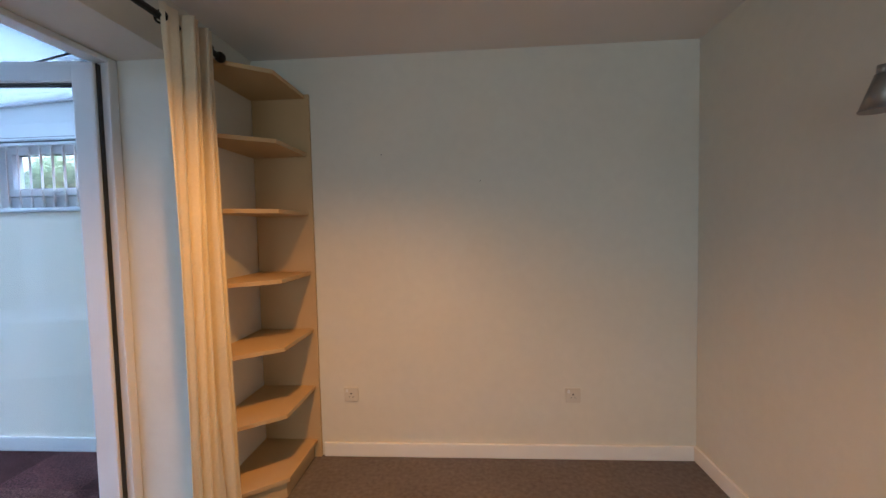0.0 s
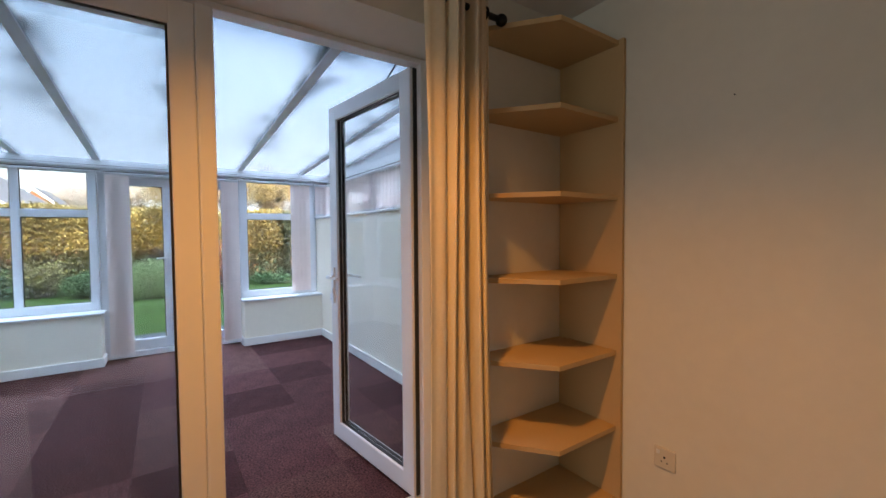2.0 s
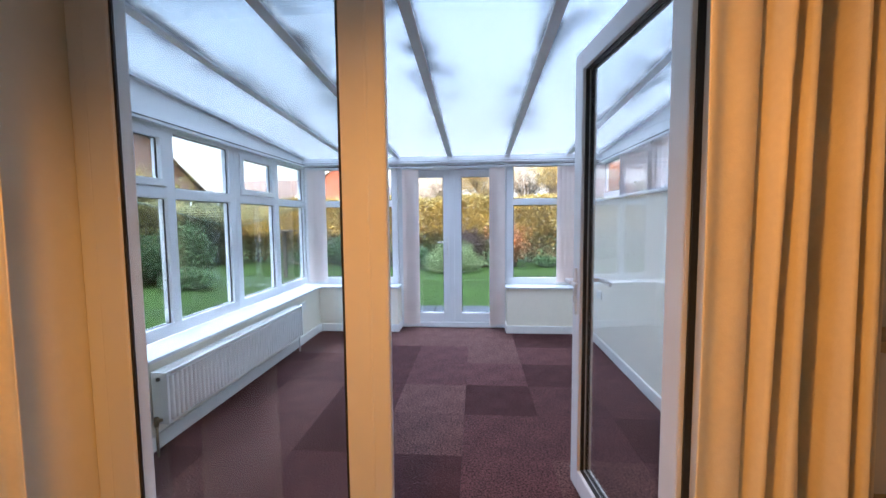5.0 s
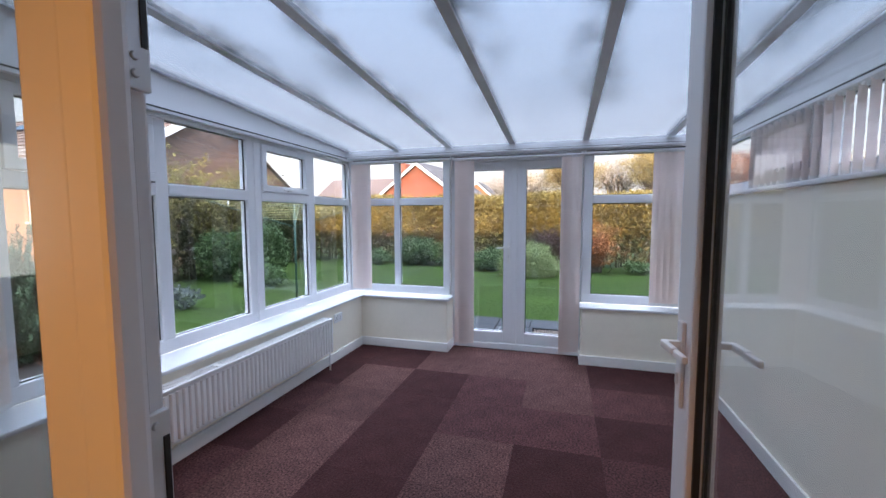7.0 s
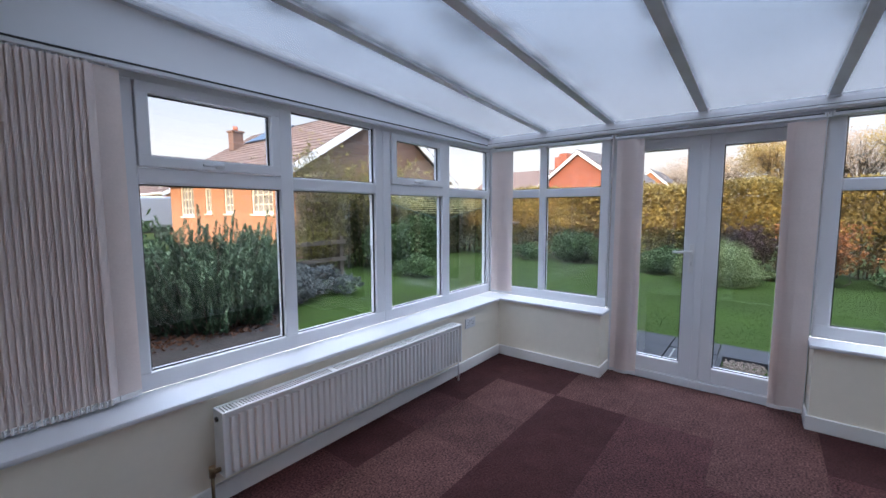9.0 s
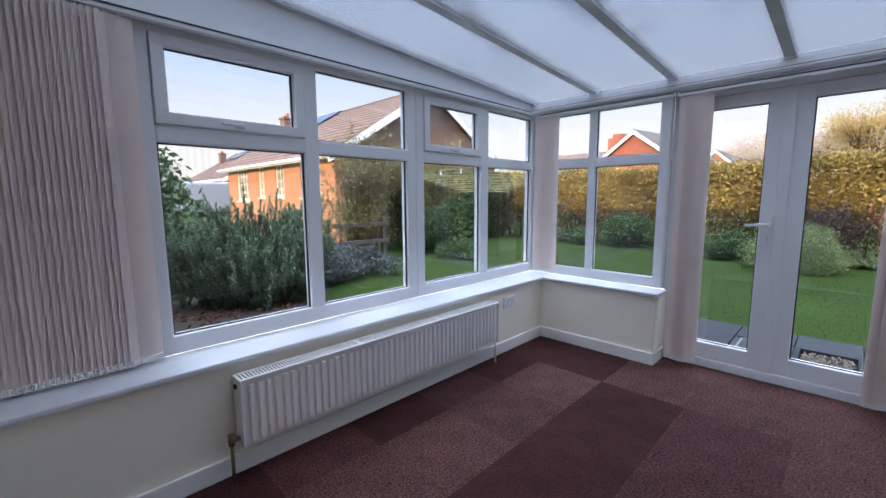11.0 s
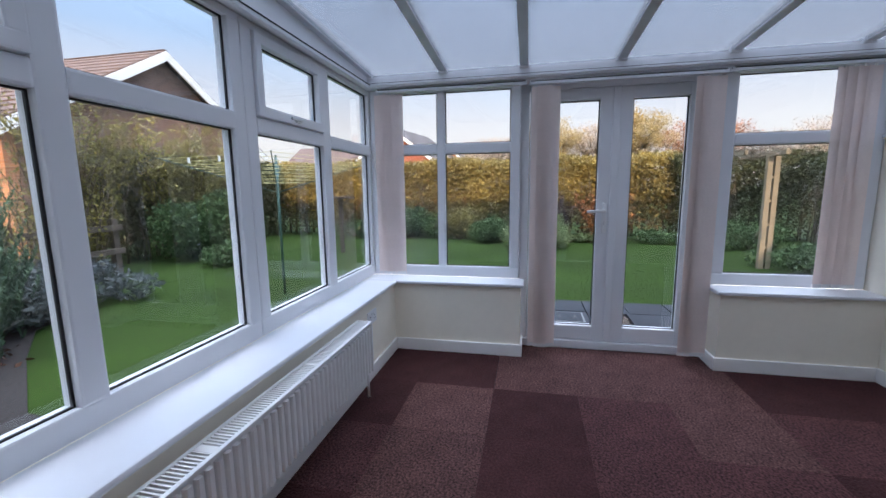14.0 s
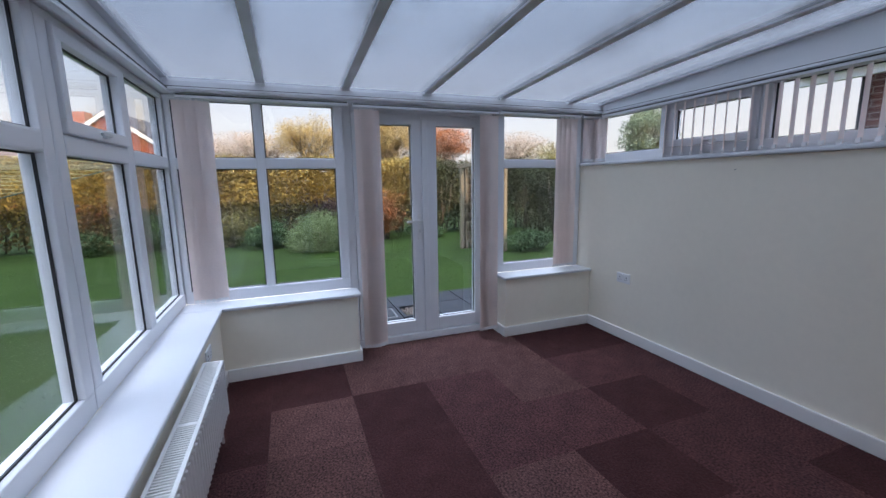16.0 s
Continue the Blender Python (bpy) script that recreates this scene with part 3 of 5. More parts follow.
for y0, y1, g0, g1 in ((0.107, 0.706, 0.200, 0.597), (0.710, 1.273, 0.820, 1.180)):
    bm = bmesh.new()
    d0, d1 = -5.285, -5.210
    add_box(bm, d0, d1, y0, g0, 0.066, 1.943, 0.008)
    add_box(bm, d0, d1, g1, y1, 0.066, 1.943, 0.008)
    add_box(bm, d0, d1, g0 - 0.006, g1 + 0.006, 0.066, 0.180, 0.008)
    add_box(bm, d0, d1, g0 - 0.006, g1 + 0.006, 1.858, 1.943, 0.008)
    if y0 > 0.5:
        add_box(bm, d1 - 0.002, d1 + 0.018, 0.682, 0.736, 0.07, 1.94, 0.007)
    leaf = part("door_leaf", bm, M_UPVC, garden)
    pane_with_gasket("y", g0, g1, -5.248, 0.180, 1.858, leaf, 1)
    if y0 < 0.5:
        off = origin(leaf)
        lever_handle(leaf, (-5.210 - off.x, 0.652 - off.y, 1.068 - off.z), 1, -1, "y")


# ---- vertical blinds ----
def vane_mesh(height, width):
    """One fabric slat with a slight bow across, a weight pocket at its foot and a clip at its head, hanging from its origin."""
    bm = bmesh.new()
    k = 5
    rows = []
    for z in (0.0, -height + 0.05, -height):
        rows.append([(bm.verts.new((width * (i / (k - 1) - 0.5), 0.006 * math.sin(math.pi * i / (k - 1)), z)),
                      bm.verts.new((width * (i / (k - 1) - 0.5), 0.006 * math.sin(math.pi * i / (k - 1)) + 0.0012, z))) for i in range(k)])
    for r in range(2):
        for i in range(k - 1):
            for s in (0, 1):
                bm.faces.new((rows[r][i][s], rows[r][i + 1][s], rows[r + 1][i + 1][s], rows[r + 1][i][s])).smooth = True
    me = bpy.data.meshes.new("vane")
    bm.to_mesh(me)
    bm.free()
    me.materials.append(M_VANE)
    return me


def vertical_blind(axis, u0, u1, d, z0, z1, stations, label, rail=None):
    """stations: (u, turn in degrees) for each slat."""
    lo, hi = rail or (u0, u1)
    at = ((u0 + u1) / 2, d, z0) if axis == "x" else (d, (u0 + u1) / 2, z0)
    blind = thing("vertical_blind", label, "blind", at=at, group="vertical blinds")
    box("headrail", along(axis, lo, hi, d - 0.02, d + 0.02, z1, z1 + 0.028), M_UPVC, blind, 0.004)
    face = d + (0.0205 if d < 1.5 else -0.0205)
    # dark strip on the rail face paints in the shadow gap below the plate
    box("gap_shadow", along(axis, lo + 0.01, hi - 0.01, face - 0.001, face + 0.001, z1 + 0.017, z1 + 0.0255), M_DARK, blind, label="dark strip for the shadow gap above the rail")
    me = vane_mesh(z1 - 0.012 - z0, 0.089)
    h = z1 - 0.012 - z0
    weight_me = mesh_only("weight", add_box(bmesh.new(), -0.041, 0.041, -0.0015, 0.0095, -h + 0.002, -h + 0.026, 0.002), M_PLASTIC)
    clip_me = mesh_only("clip", add_box(bmesh.new(), -0.006, 0.006, -0.006, 0.006, -0.004, 0.014), M_PLASTIC)
    for u, turn in stations:
        v = new("vane", me)
        v.parent = blind
        v.location = Vector((u, d, z1 - 0.012) if axis == "x" else (d, u, z1 - 0.012)) - blind.location
        v.rotation_euler = (0, 0, radians(turn + (0 if axis == "x" else 90)))
        new("clip", clip_me).parent = v
        new("weight", weight_me).parent = v
    close = [(p[0], q[0]) for p, q in zip(stations, stations[1:]) if abs(p[0] - q[0]) < 0.1]
    for ua, ub in close:
        a = Vector((ua, d + 0.03, z0 + 0.013) if axis == "x" else (d + 0.03, ua, z0 + 0.013)) - blind.location
        b = Vector((ub, d + 0.03, z0 + 0.013) if axis == "x" else (d + 0.03, ub, z0 + 0.013)) - blind.location
        part("chain_link", add_tube(bmesh.new(), a, b, 0.0022, sides=5), M_PLASTIC, blind, "white bead chain", local=True)
    return blind


def stack(u0, u1, n, turn, jitter=6):
    rnd = random.Random(int(u0 * 1000) + n)
    return [(u0 + (u1 - u0) * i / (n - 1), turn + rnd.uniform(-jitter, jitter)) for i in range(n)]


vertical_blind("x", -2.13, -1.50, -1.075, 0.565, 1.985, stack(-2.045, -1.52, 26, 40, 5) + [(-2.09, 10)], "drawn-back pale pink fabric vertical blind at the long window", rail=(-5.0, -1.46))
vertical_blind("y", -1.05, -0.86, -5.095, 0.565, 1.965, stack(-1.02, -0.885, 5, 16), "pale pink fabric vertical blind stacked in the corner", rail=(-1.04, 0.08))
vertical_blind("y", 0.115, 0.30, -5.075, 0.045, 1.955, [(0.16, 8)] + stack(0.20, 0.275, 6, 24), "pale pink fabric vertical blind stacked beside the garden doors", rail=(0.10, 1.34))
vertical_blind("y", 1.19, 1.33, -5.075, 0.045, 1.955, stack(1.20, 1.27, 6, 24) + [(1.30, 6)], "pale pink fabric vertical blind stacked beside the garden doors", rail=(1.345, 1.36))
vertical_blind("y", 1.96, 2.19, -5.095, 0.565, 1.965, stack(1.99, 2.15, 4, 14), "pale pink fabric vertical blind stacked at the window end", rail=(1.37, 2.22))
vertical_blind("y", 2.27, 2.47, -5.115, 1.562, 1.965, [(2.315, 3), (2.385, -4), (2.435, 5)], "short pale pink fabric vertical blind slats in the window corner", rail=(2.25, 2.47))
vertical_blind("x", -4.35, -1.55, 2.425, 1.562, 1.965, [(-5.08, 70), (-5.055, 74), (-5.03, 70)] + [(-4.34 + 0.08 * i, 131 + 3 * math.sin(7 * i)) for i in range(35)], "pale pink fabric vertical blind open over the high windows", rail=(-5.03, -1.5))


# ---- radiator, sockets ----
rad = thing("radiator", "long white panel radiator under the window board", "radiator", at=(-3.25, -0.84, 0.17))
X0, X1, Z0, Z1, YF, YB = -4.175, -2.34, 0.172, 0.485, -0.775, -0.868
bm = add_box(bmesh.new(), X0 + 0.012, X1 - 0.012, YF - 0.022, YF - 0.014, Z0, Z1 - 0.012)
front = part("front_panel", bm, M_RAD, rad)
n = 46
step = (X1 - X0 - 0.06) / n
rib = mesh_only("rib", add_prism(bmesh.new(), [(-step * 0.31, 0), (-step * 0.29, 0.011), (-step * 0.20, 0.018), (step * 0.20, 0.018), (step * 0.29, 0.011), (step * 0.31, 0)], Z0 + 0.018, Z1 - 0.032, "z"), M_RAD)
for i in range(n):
    r = new("rib", rib)
    r.parent = front
    r.location = Vector((X0 + 0.03 + step * (i + 0.5), YF - 0.015, 0)) - rad.location
box("rear_panel", (X0 + 0.012, X1 - 0.012, YB, YB + 0.010, Z0, Z1 - 0.012), M_RAD, rad)
for a, b in ((X0, X0 + 0.012), (X1 - 0.012, X1)):
    box("side_cover", (a, b, YB, YF + 0.004, Z0 + 0.006, Z1), M_RAD, rad, 0.004)
bm = bmesh.new()
add_box(bm, X0 + 0.012, X1 - 0.012, YF - 0.012, YF + 0.004, Z1 - 0.012, Z1, 0.003)
add_box(bm, X0 + 0.012, X1 - 0.012, YB, YB + 0.014, Z1 - 0.012, Z1, 0.003)
for i in range(120):
    x = X0 + 0.018 + (X1 - X0 - 0.036) * (i + 0.5) / 120
    add_box(bm, x - 0.003, x + 0.003, YB + 0.014, YF - 0.012, Z1 - 0.011, Z1 - 0.002)
for k in (0.33, 0.66):
    x = X0 + (X1 - X0) * k
    add_box(bm, x - 0.012, x + 0.012, YB + 0.014, YF - 0.012, Z1 - 0.010, Z1 - 0.001)
part("top_grille", bm, M_RAD, rad)
box("inner_fins", (X0 + 0.02, X1 - 0.02, YB + 0.02, YF - 0.02, Z0 + 0.02, Z1 - 0.05), M_DARK, rad, label="dark convector fins")
bm = bmesh.new()
add_tube(bm, (X1 + 0.035, -0.82, 0.0), (X1 + 0.035, -0.82, 0.20), 0.0075)
add_tube(bm, (X1 + 0.035, -0.82, 0.205), (X1, -0.82, 0.205), 0.011)
add_tube(bm, (X1 + 0.035, -0.82, 0.185), (X1 + 0.035, -0.82, 0.235), 0.014)
part("valve", bm, M_BRASS, rad, "tarnished brass radiator valve and pipe")
bm = bmesh.new()
add_tube(bm, (X0 - 0.02, -0.82, 0.0), (X0 - 0.02, -0.82, 0.20), 0.0075)
add_tube(bm, (X0 - 0.02, -0.82, 0.20), (X0, -0.82, 0.20), 0.011)
part("pipe", bm, M_PLASTIC, rad, "white painted pipe")
part("bleed_plug", add_tube(bmesh.new(), (X1, -0.822, Z1 - 0.04), (X1 + 0.008, -0.822, Z1 - 0.04), 0.012), M_DARK, rad, "dark bleed plug")


def socket(at, rz, label, gangs=2):
    """A switched socket on a wall, single or double; local y points out of the wall."""
    s = thing("wall_socket", label, "socket", at=at, group="wall sockets", rz=rz)
    w = 0.073 if gangs == 2 else 0.043
    box("plate", (-w, w, 0.0, 0.010, -0.043, 0.043), M_PLASTIC if gangs == 2 else M_CREAM_PLASTIC, s, 0.004, local=True)
    for c in (-0.036, 0.036) if gangs == 2 else (0.0,):
        for u0, u1, z0, z1 in ((-0.004, 0.004, 0.002, 0.010), (-0.014, -0.008, -0.016, -0.012), (0.008, 0.014, -0.016, -0.012)):
            box("pin_hole", (c + u0, c + u1, 0.0095, 0.0115, z0, z1), M_DARK, s, label="dark pin hole", local=True)
    for c in (-0.012, 0.012) if gangs == 2 else (0.026,):
        box("rocker", (c - 0.007, c + 0.007, 0.009, 0.014, 0.014, 0.032), M_PLASTIC, s, 0.002, local=True)


socket((-4.537, 2.29, 0.544), 180, "white double wall socket on the cream wall")
socket((-4.47, -0.90, 0.41), 0, "white double wall socket beside the radiator")
socket((-0.525, 2.28, 0.38), 180, "cream single wall socket on the lounge wall", 1)
socket((0.785, 2.28, 0.38), 180, "cream single wall socket on the lounge wall", 1)
part_screw = part("wall_screw", add_tube(bmesh.new(), (-3.672, 2.289, 1.442), (-3.672, 2.280, 1.442), 0.0025, sides=8), M_DARK)
single(part_screw, "small dark steel screw in the cream wall", "screw")
for x, z in ((0.269, 1.632), (-0.30, 1.80)):
    single(part("picture_nail", add_tube(bmesh.new(), (x, 2.279, z), (x, 2.270, z + 0.002), 0.002, sides=8), M_DARK), "small dark picture nail in the lounge wall", "nail")


# ---- lounge ----
LX, LW, LY, LC = -1.06, 1.48, 2.28, 2.37
wall("wall_lounge_north", (-1.44, LW + 0.2, LY, LY + 0.30, -0.2, LC + 0.1), M_LOUNGE, "off-white lounge wall in warm lamp light")
wall("wall_lounge_east", (LW, LW + 0.2, -4.0, LY - 0.002, -0.2, LC + 0.1), M_LOUNGE, "off-white lounge side wall")
bm = bmesh.new()
for x0, x1, z0, z1 in ((-1.44, -0.60, -0.2, LC + 0.1), (1.20, LW - 0.002, -0.2, LC + 0.1), (-0.60, 1.20, -0.2, 0.80), (-0.60, 1.20, 2.10, LC + 0.1)):
    add_box(bm, x0, x1, -4.2, -4.002, z0, z1)
single(part("wall_lounge_south", bm, M_LOUNGE), "off-white lounge end wall with a window opening", "wall", kind="structure")
D0, D1, DT = -0.19, 1.655, 2.135
bm = bmesh.new()
add_box(bm, -1.44, LX, -4.0, D0, -0.2, LC + 0.1)
add_box(bm, -1.44, LX, D1, LY - 0.002, -0.2, LC + 0.1)
add_box(bm, -1.44, LX, D0 + 0.0005, D1 - 0.0005, DT, LC + 0.1)
single(part("wall_lounge_west", bm, M_LOUNGE), "off-white lounge wall with the opening to the conservatory", "wall", kind="structure")
single(box("ceiling_lounge", (LX - 0.1, LW + 0.1, -4.1, LY + 0.1, LC, LC + 0.09), M_CEIL), "plain white lounge ceiling", "ceiling", kind="structure")
single(box("floor_lounge", (-1.30, LW + 0.1, -4.1, LY + 0.1, -0.2, 0.0), M_LCARPET), "grey-brown lounge carpet", "floor", kind="structure")
skirting("baseboard_lounge_north", (-0.70, LW - 0.019, LY - 0.018, LY - 0.001, 0, 0.085))
skirting("baseboard_lounge_east", (LW - 0.018, LW - 0.001, -3.99, LY - 0.001, 0, 0.085))

# double doors between the lounge and the conservatory
lounge_door = thing("door_1", "white upvc double doors to the conservatory, one leaf open", "door", at=(-1.36, 0.73, 0), kind="structure")
bm = bmesh.new()
add_box(bm, -1.405, -1.335, D0 + 0.002, -0.135, 0.0, DT - 0.002, 0.006)
add_box(bm, -1.405, -1.335, 1.605, D1 - 0.002, 0.0, DT - 0.002, 0.006)
add_box(bm, -1.405, -1.335, -0.135, 1.605, 2.108, DT - 0.002, 0.005)
add_box(bm, -1.405, -1.335, -0.135, 1.605, 0.0, 0.018, 0.004)
part("door_frame", bm, M_UPVC, lounge_door)
bm = bmesh.new()
add_box(bm, -1.395, -1.325, -0.132, -0.047, 0.022, 2.104, 0.007)
add_box(bm, -1.379, -1.325, 0.622, 0.700, 0.022, 2.104, 0.007)
add_box(bm, -1.395, -1.325, -0.053, 0.628, 0.022, 0.125, 0.007)
add_box(bm, -1.395, -1.325, -0.053, 0.628, 2.018, 2.104, 0.007)
add_box(bm, -1.346, -1.312, 0.700, 0.755, 0.022, 2.108, 0.008)
add_box(bm, -1.379, -1.347, 0.700, 0.731, 0.022, 2.104, 0.004)
fixed_leaf = part("door_leaf", bm, M_UPVC, lounge_door, "closed leaf with a full glass pane")
pane_with_gasket("y", -0.047, 0.622, -1.345, 0.125, 2.018, fixed_leaf, 1)
for z0, z1 in ((0.16, 0.31), (0.985, 1.157), (1.510, 1.665)):
    part("lock_keep", add_box(bmesh.new(), -1.378, -1.350, 0.7315, 0.740, z0, z1, 0.002), M_METAL, fixed_leaf, "zinc-plated lock keep")
    part("keep_slot", add_box(bmesh.new(), -1.375, -1.368, 0.7395, 0.7415, z0 + 0.045, z1 - 0.03), M_DARK, fixed_leaf, "dark bolt slot")
    for z in (z0 + 0.016, z0 + 0.034, z1 - 0.014):
        part("screw", add_tube(bmesh.new(), (-1.360, 0.740, z), (-1.360, 0.743, z), 0.005, 0.0035, 10), M_METAL, fixed_leaf)
# black strip stands in for the shadow gap between lip and leaf face
part("edge_strip", add_box(bmesh.new(), -1.3495, -1.3465, 0.7305, 0.740, 0.06, 2.06), M_GASKET, fixed_leaf, "black strip along the leaf edge")
part("edge_groove", add_box(bmesh.new(), -1.3600, -1.3560, 0.7300, 0.7325, 0.06, 2.06), M_GASKET, fixed_leaf, "dark edge groove")

leaf = thing("door_leaf", "", "")
leaf.parent = lounge_door
leaf.location = Vector((-1.375, 1.604, 0)) - lounge_door.location
leaf.rotation_euler = (0, 0, radians(6.5))
L, T = 0.865, 0.035
bm = bmesh.new()
add_box(bm, -L, -L + 0.092, -T, T, 0.022, 2.104, 0.008)
add_box(bm, -0.092, 0, -T, T, 0.022, 2.104, 0.008)
add_box(bm, -L + 0.086, -0.086, -T, T, 0.022, 0.125, 0.008)
add_box(bm, -L + 0.086, -0.086, -T, T, 2.018, 2.104, 0.008)
part("leaf_frame", bm, M_UPVC, leaf, "white upvc leaf frame", local=True)
box("pane", (-L + 0.085, -0.085, -0.003, 0.003, 0.118, 2.025), M_DOOR_GLASS, leaf, local=True)
bm = bmesh.new()
for s in (-1, 1):
    a, b = sorted((s * 0.004, s * 0.02))
    for u, v, p, q in ((-L + 0.092, -0.092, 0.125, 0.131), (-L + 0.092, -0.092, 2.012, 2.018), (-L + 0.092, -L + 0.099, 0.131, 2.012), (-0.099, -0.092, 0.131, 2.012)):
        add_box(bm, u, v, a, b, p, q)
part("gasket", bm, M_GASKET, leaf, "black glazing gasket", local=True)
part("edge_strip", add_box(bmesh.new(), 0.0, 0.006, -0.02, 0.03, 0.03, 2.10), M_GASKET, leaf, "black strip along the leaf edge", local=True)
part("lock_strip", add_box(bmesh.new(), -L - 0.003, -L, -0.01, 0.01, 0.06, 2.06), M_METAL, leaf, "zinc lock strip", local=True)
for out in (-1, 1):
    lever_handle(leaf, (-L + 0.046, out * T, 1.05), out, 1, "x")
part("restrictor_stay", add_tube(bmesh.new(), (-0.27, 0.0, 2.110), (-0.015, -0.09, 2.119), 0.0045, sides=8), M_IRON, leaf, "thin dark metal stay", local=True)
for z in (0.25, 1.03, 1.85):
    bm = add_tube(bmesh.new(), (0.012, 0.045, z - 0.055), (0.012, 0.045, z + 0.055), 0.010)
    add_box(bm, -0.05, 0.02, T - 0.001, T + 0.008, z - 0.04, z + 0.04, 0.003)
    part("hinge", bm, M_UPVC, leaf, "white hinge", local=True)


def corner_shelves(name, y_wall, s, label):
    """Corner shelves in the angle of two walls; s is +1 or -1 for the side on which they stand."""
    unit = thing(name, label, "shelves", at=(-0.95, y_wall - s * 0.3, 0))
    far, near = y_wall - s * 0.004, y_wall - s * 0.60
    back = LX + 0.002
    a, b = sorted((y_wall - s * 0.003, y_wall - s * 0.022))
    box("side_panel", (back, -0.715, a, b, 0.0, 2.16), M_SHELF, unit, 0.002)
    outline = [(back, y_wall - s * 0.023), (-0.737, y_wall - s * 0.023), (-0.737, y_wall - s * 0.405), (-0.985, near), (back, near)]
    for z in (0.095, 0.425, 0.769, 1.113, 1.463, 1.805, 2.138):
        part("shelf", add_prism(bmesh.new(), outline, z - 0.004, z + 0.016, "z"), M_SHELF, unit)
    plinth = [(back, y_wall - s * 0.023), (-0.76, y_wall - s * 0.023), (-0.76, y_wall - s * 0.395), (-1.0, near + s * 0.01), (back, near + s * 0.01)]
    part("plinth", add_prism(bmesh.new(), plinth, 0.0, 0.09, "z"), M_SHELF, unit)


corner_shelves("corner_shelves", LY, 1, "empty cream painted corner shelves beside the curtain")


def curtain(y0, y1, label, seed, lead):
    """A gathered eyelet curtain: deep folds on the pole that loosen towards the hem."""
    rnd = random.Random(seed)
    c = thing("curtain", label, "curtain", at=(-0.90, (y0 + y1) / 2, 0.02), group="pair of curtains")
    bm = bmesh.new()
    folds, k, rows = 6, 170, 28
    ph = [rnd.uniform(-0.6, 0.6) for _ in range(4)]
    grid = []
    for j in range(rows + 1):
        f = j / rows
        z = 2.205 - f * 2.185
        row = []
        for i in range(k + 1):
            u = i / k
            # a nearly flat leading panel, then folds that tighten away from the opening and loosen towards the hem
            d = u if lead < 0.5 else 1 - u
            w = folds * (d ** 1.6 + 0.05 * math.sin(5 * math.pi * d + ph[1] + 1.2 * f)) + 0.12 * math.sin(3 * f + ph[3])
            deep = 0.65 + 0.35 * math.sin(6.1 * math.pi * d + ph[2] + 0.8 * f)
            rise = min(1.0, max(0.0, (d - 0.22) / 0.22))
            amp = 0.012 + 0.046 * deep * rise * rise * (3 - 2 * rise)
            x = -0.895 + amp * math.sin(2 * math.pi * w) + 0.010 * math.sin(2.2 * math.pi * d + 3 * f + ph[0]) + 0.012 * f
            spread = 1 + 0.12 * f * f + 0.03 * math.sin(4 * f + seed)
            y = (y0 + y1) / 2 + (u - 0.5) * (y1 - y0) * spread + 0.010 * f * math.sin(2 * math.pi * w * 0.5 + ph[2])
            row.append(bm.verts.new((x, y, z)))
        grid.append(row)
    for j in range(rows):
        for i in range(k):
            bm.faces.new((grid[j][i], grid[j][i + 1], grid[j + 1][i + 1], grid[j + 1][i])).smooth = True
    cloth = part("cloth", bm, M_CURTAIN, c)
    cloth.modifiers.new("thickness", "SOLIDIFY").thickness = 0.003
    for i in (0, folds * 2 - 1):
        y = y0 + (y1 - y0) * (i + 0.5) / (folds * 2)
        bm = bmesh.new()
        outer, inner = [], []
        for q in range(16):
            a = 2 * math.pi * q / 16
            outer.append((math.cos(a) * 0.026, math.sin(a) * 0.026))
            inner.append((math.cos(a) * 0.018, math.sin(a) * 0.018))
        vo = [[bm.verts.new((-0.90 + p[0], y + d, 2.155 + p[1])) for p in ring_pts] for d in (-0.003, 0.003) for ring_pts in (outer, inner)]
        for q in range(16):
            r = (q + 1) % 16
            for a, b in ((0, 1), (3, 2), (2, 0), (1, 3)):
                bm.faces.new((vo[a][q], vo[a][r], vo[b][r], vo[b][q]))
        part("eyelet", bm, M_IRON, c, "dark metal eyelet")


curtain(1.350, 1.640, "cream cotton eyelet curtain drawn back beside the shelves", 3, 0.15)
curtain(-0.130, 0.145, "cream cotton eyelet curtain drawn back on the pole", 8, 0.85)
pole = thing("curtain_pole", "black iron curtain pole with ball finials", "curtain pole", at=(-0.90, 0.72, 2.155))
part("rod", add_tube(bmesh.new(), (-0.90, -0.26, 2.155), (-0.90, 1.70, 2.155), 0.0125, sides=14), M_IRON, pole)
for y in (-0.275, 1.715):
    bm = bmesh.new()
    bmesh.ops.create_uvsphere(bm, u_segments=14, v_segments=8, radius=0.024)
    bm.transform(Matrix.Translation((-0.90, y, 2.155)))
    part("finial", bm, M_IRON, pole)
for y in (-0.20, 1.655):
    bm = add_tube(bmesh.new(), (-0.90, y, 2.155), (LX + 0.001, y, 2.155), 0.008)
    add_tube(bm, (LX + 0.008, y, 2.155), (LX + 0.0005, y, 2.155), 0.025)
    part("bracket", bm, M_IRON, pole)


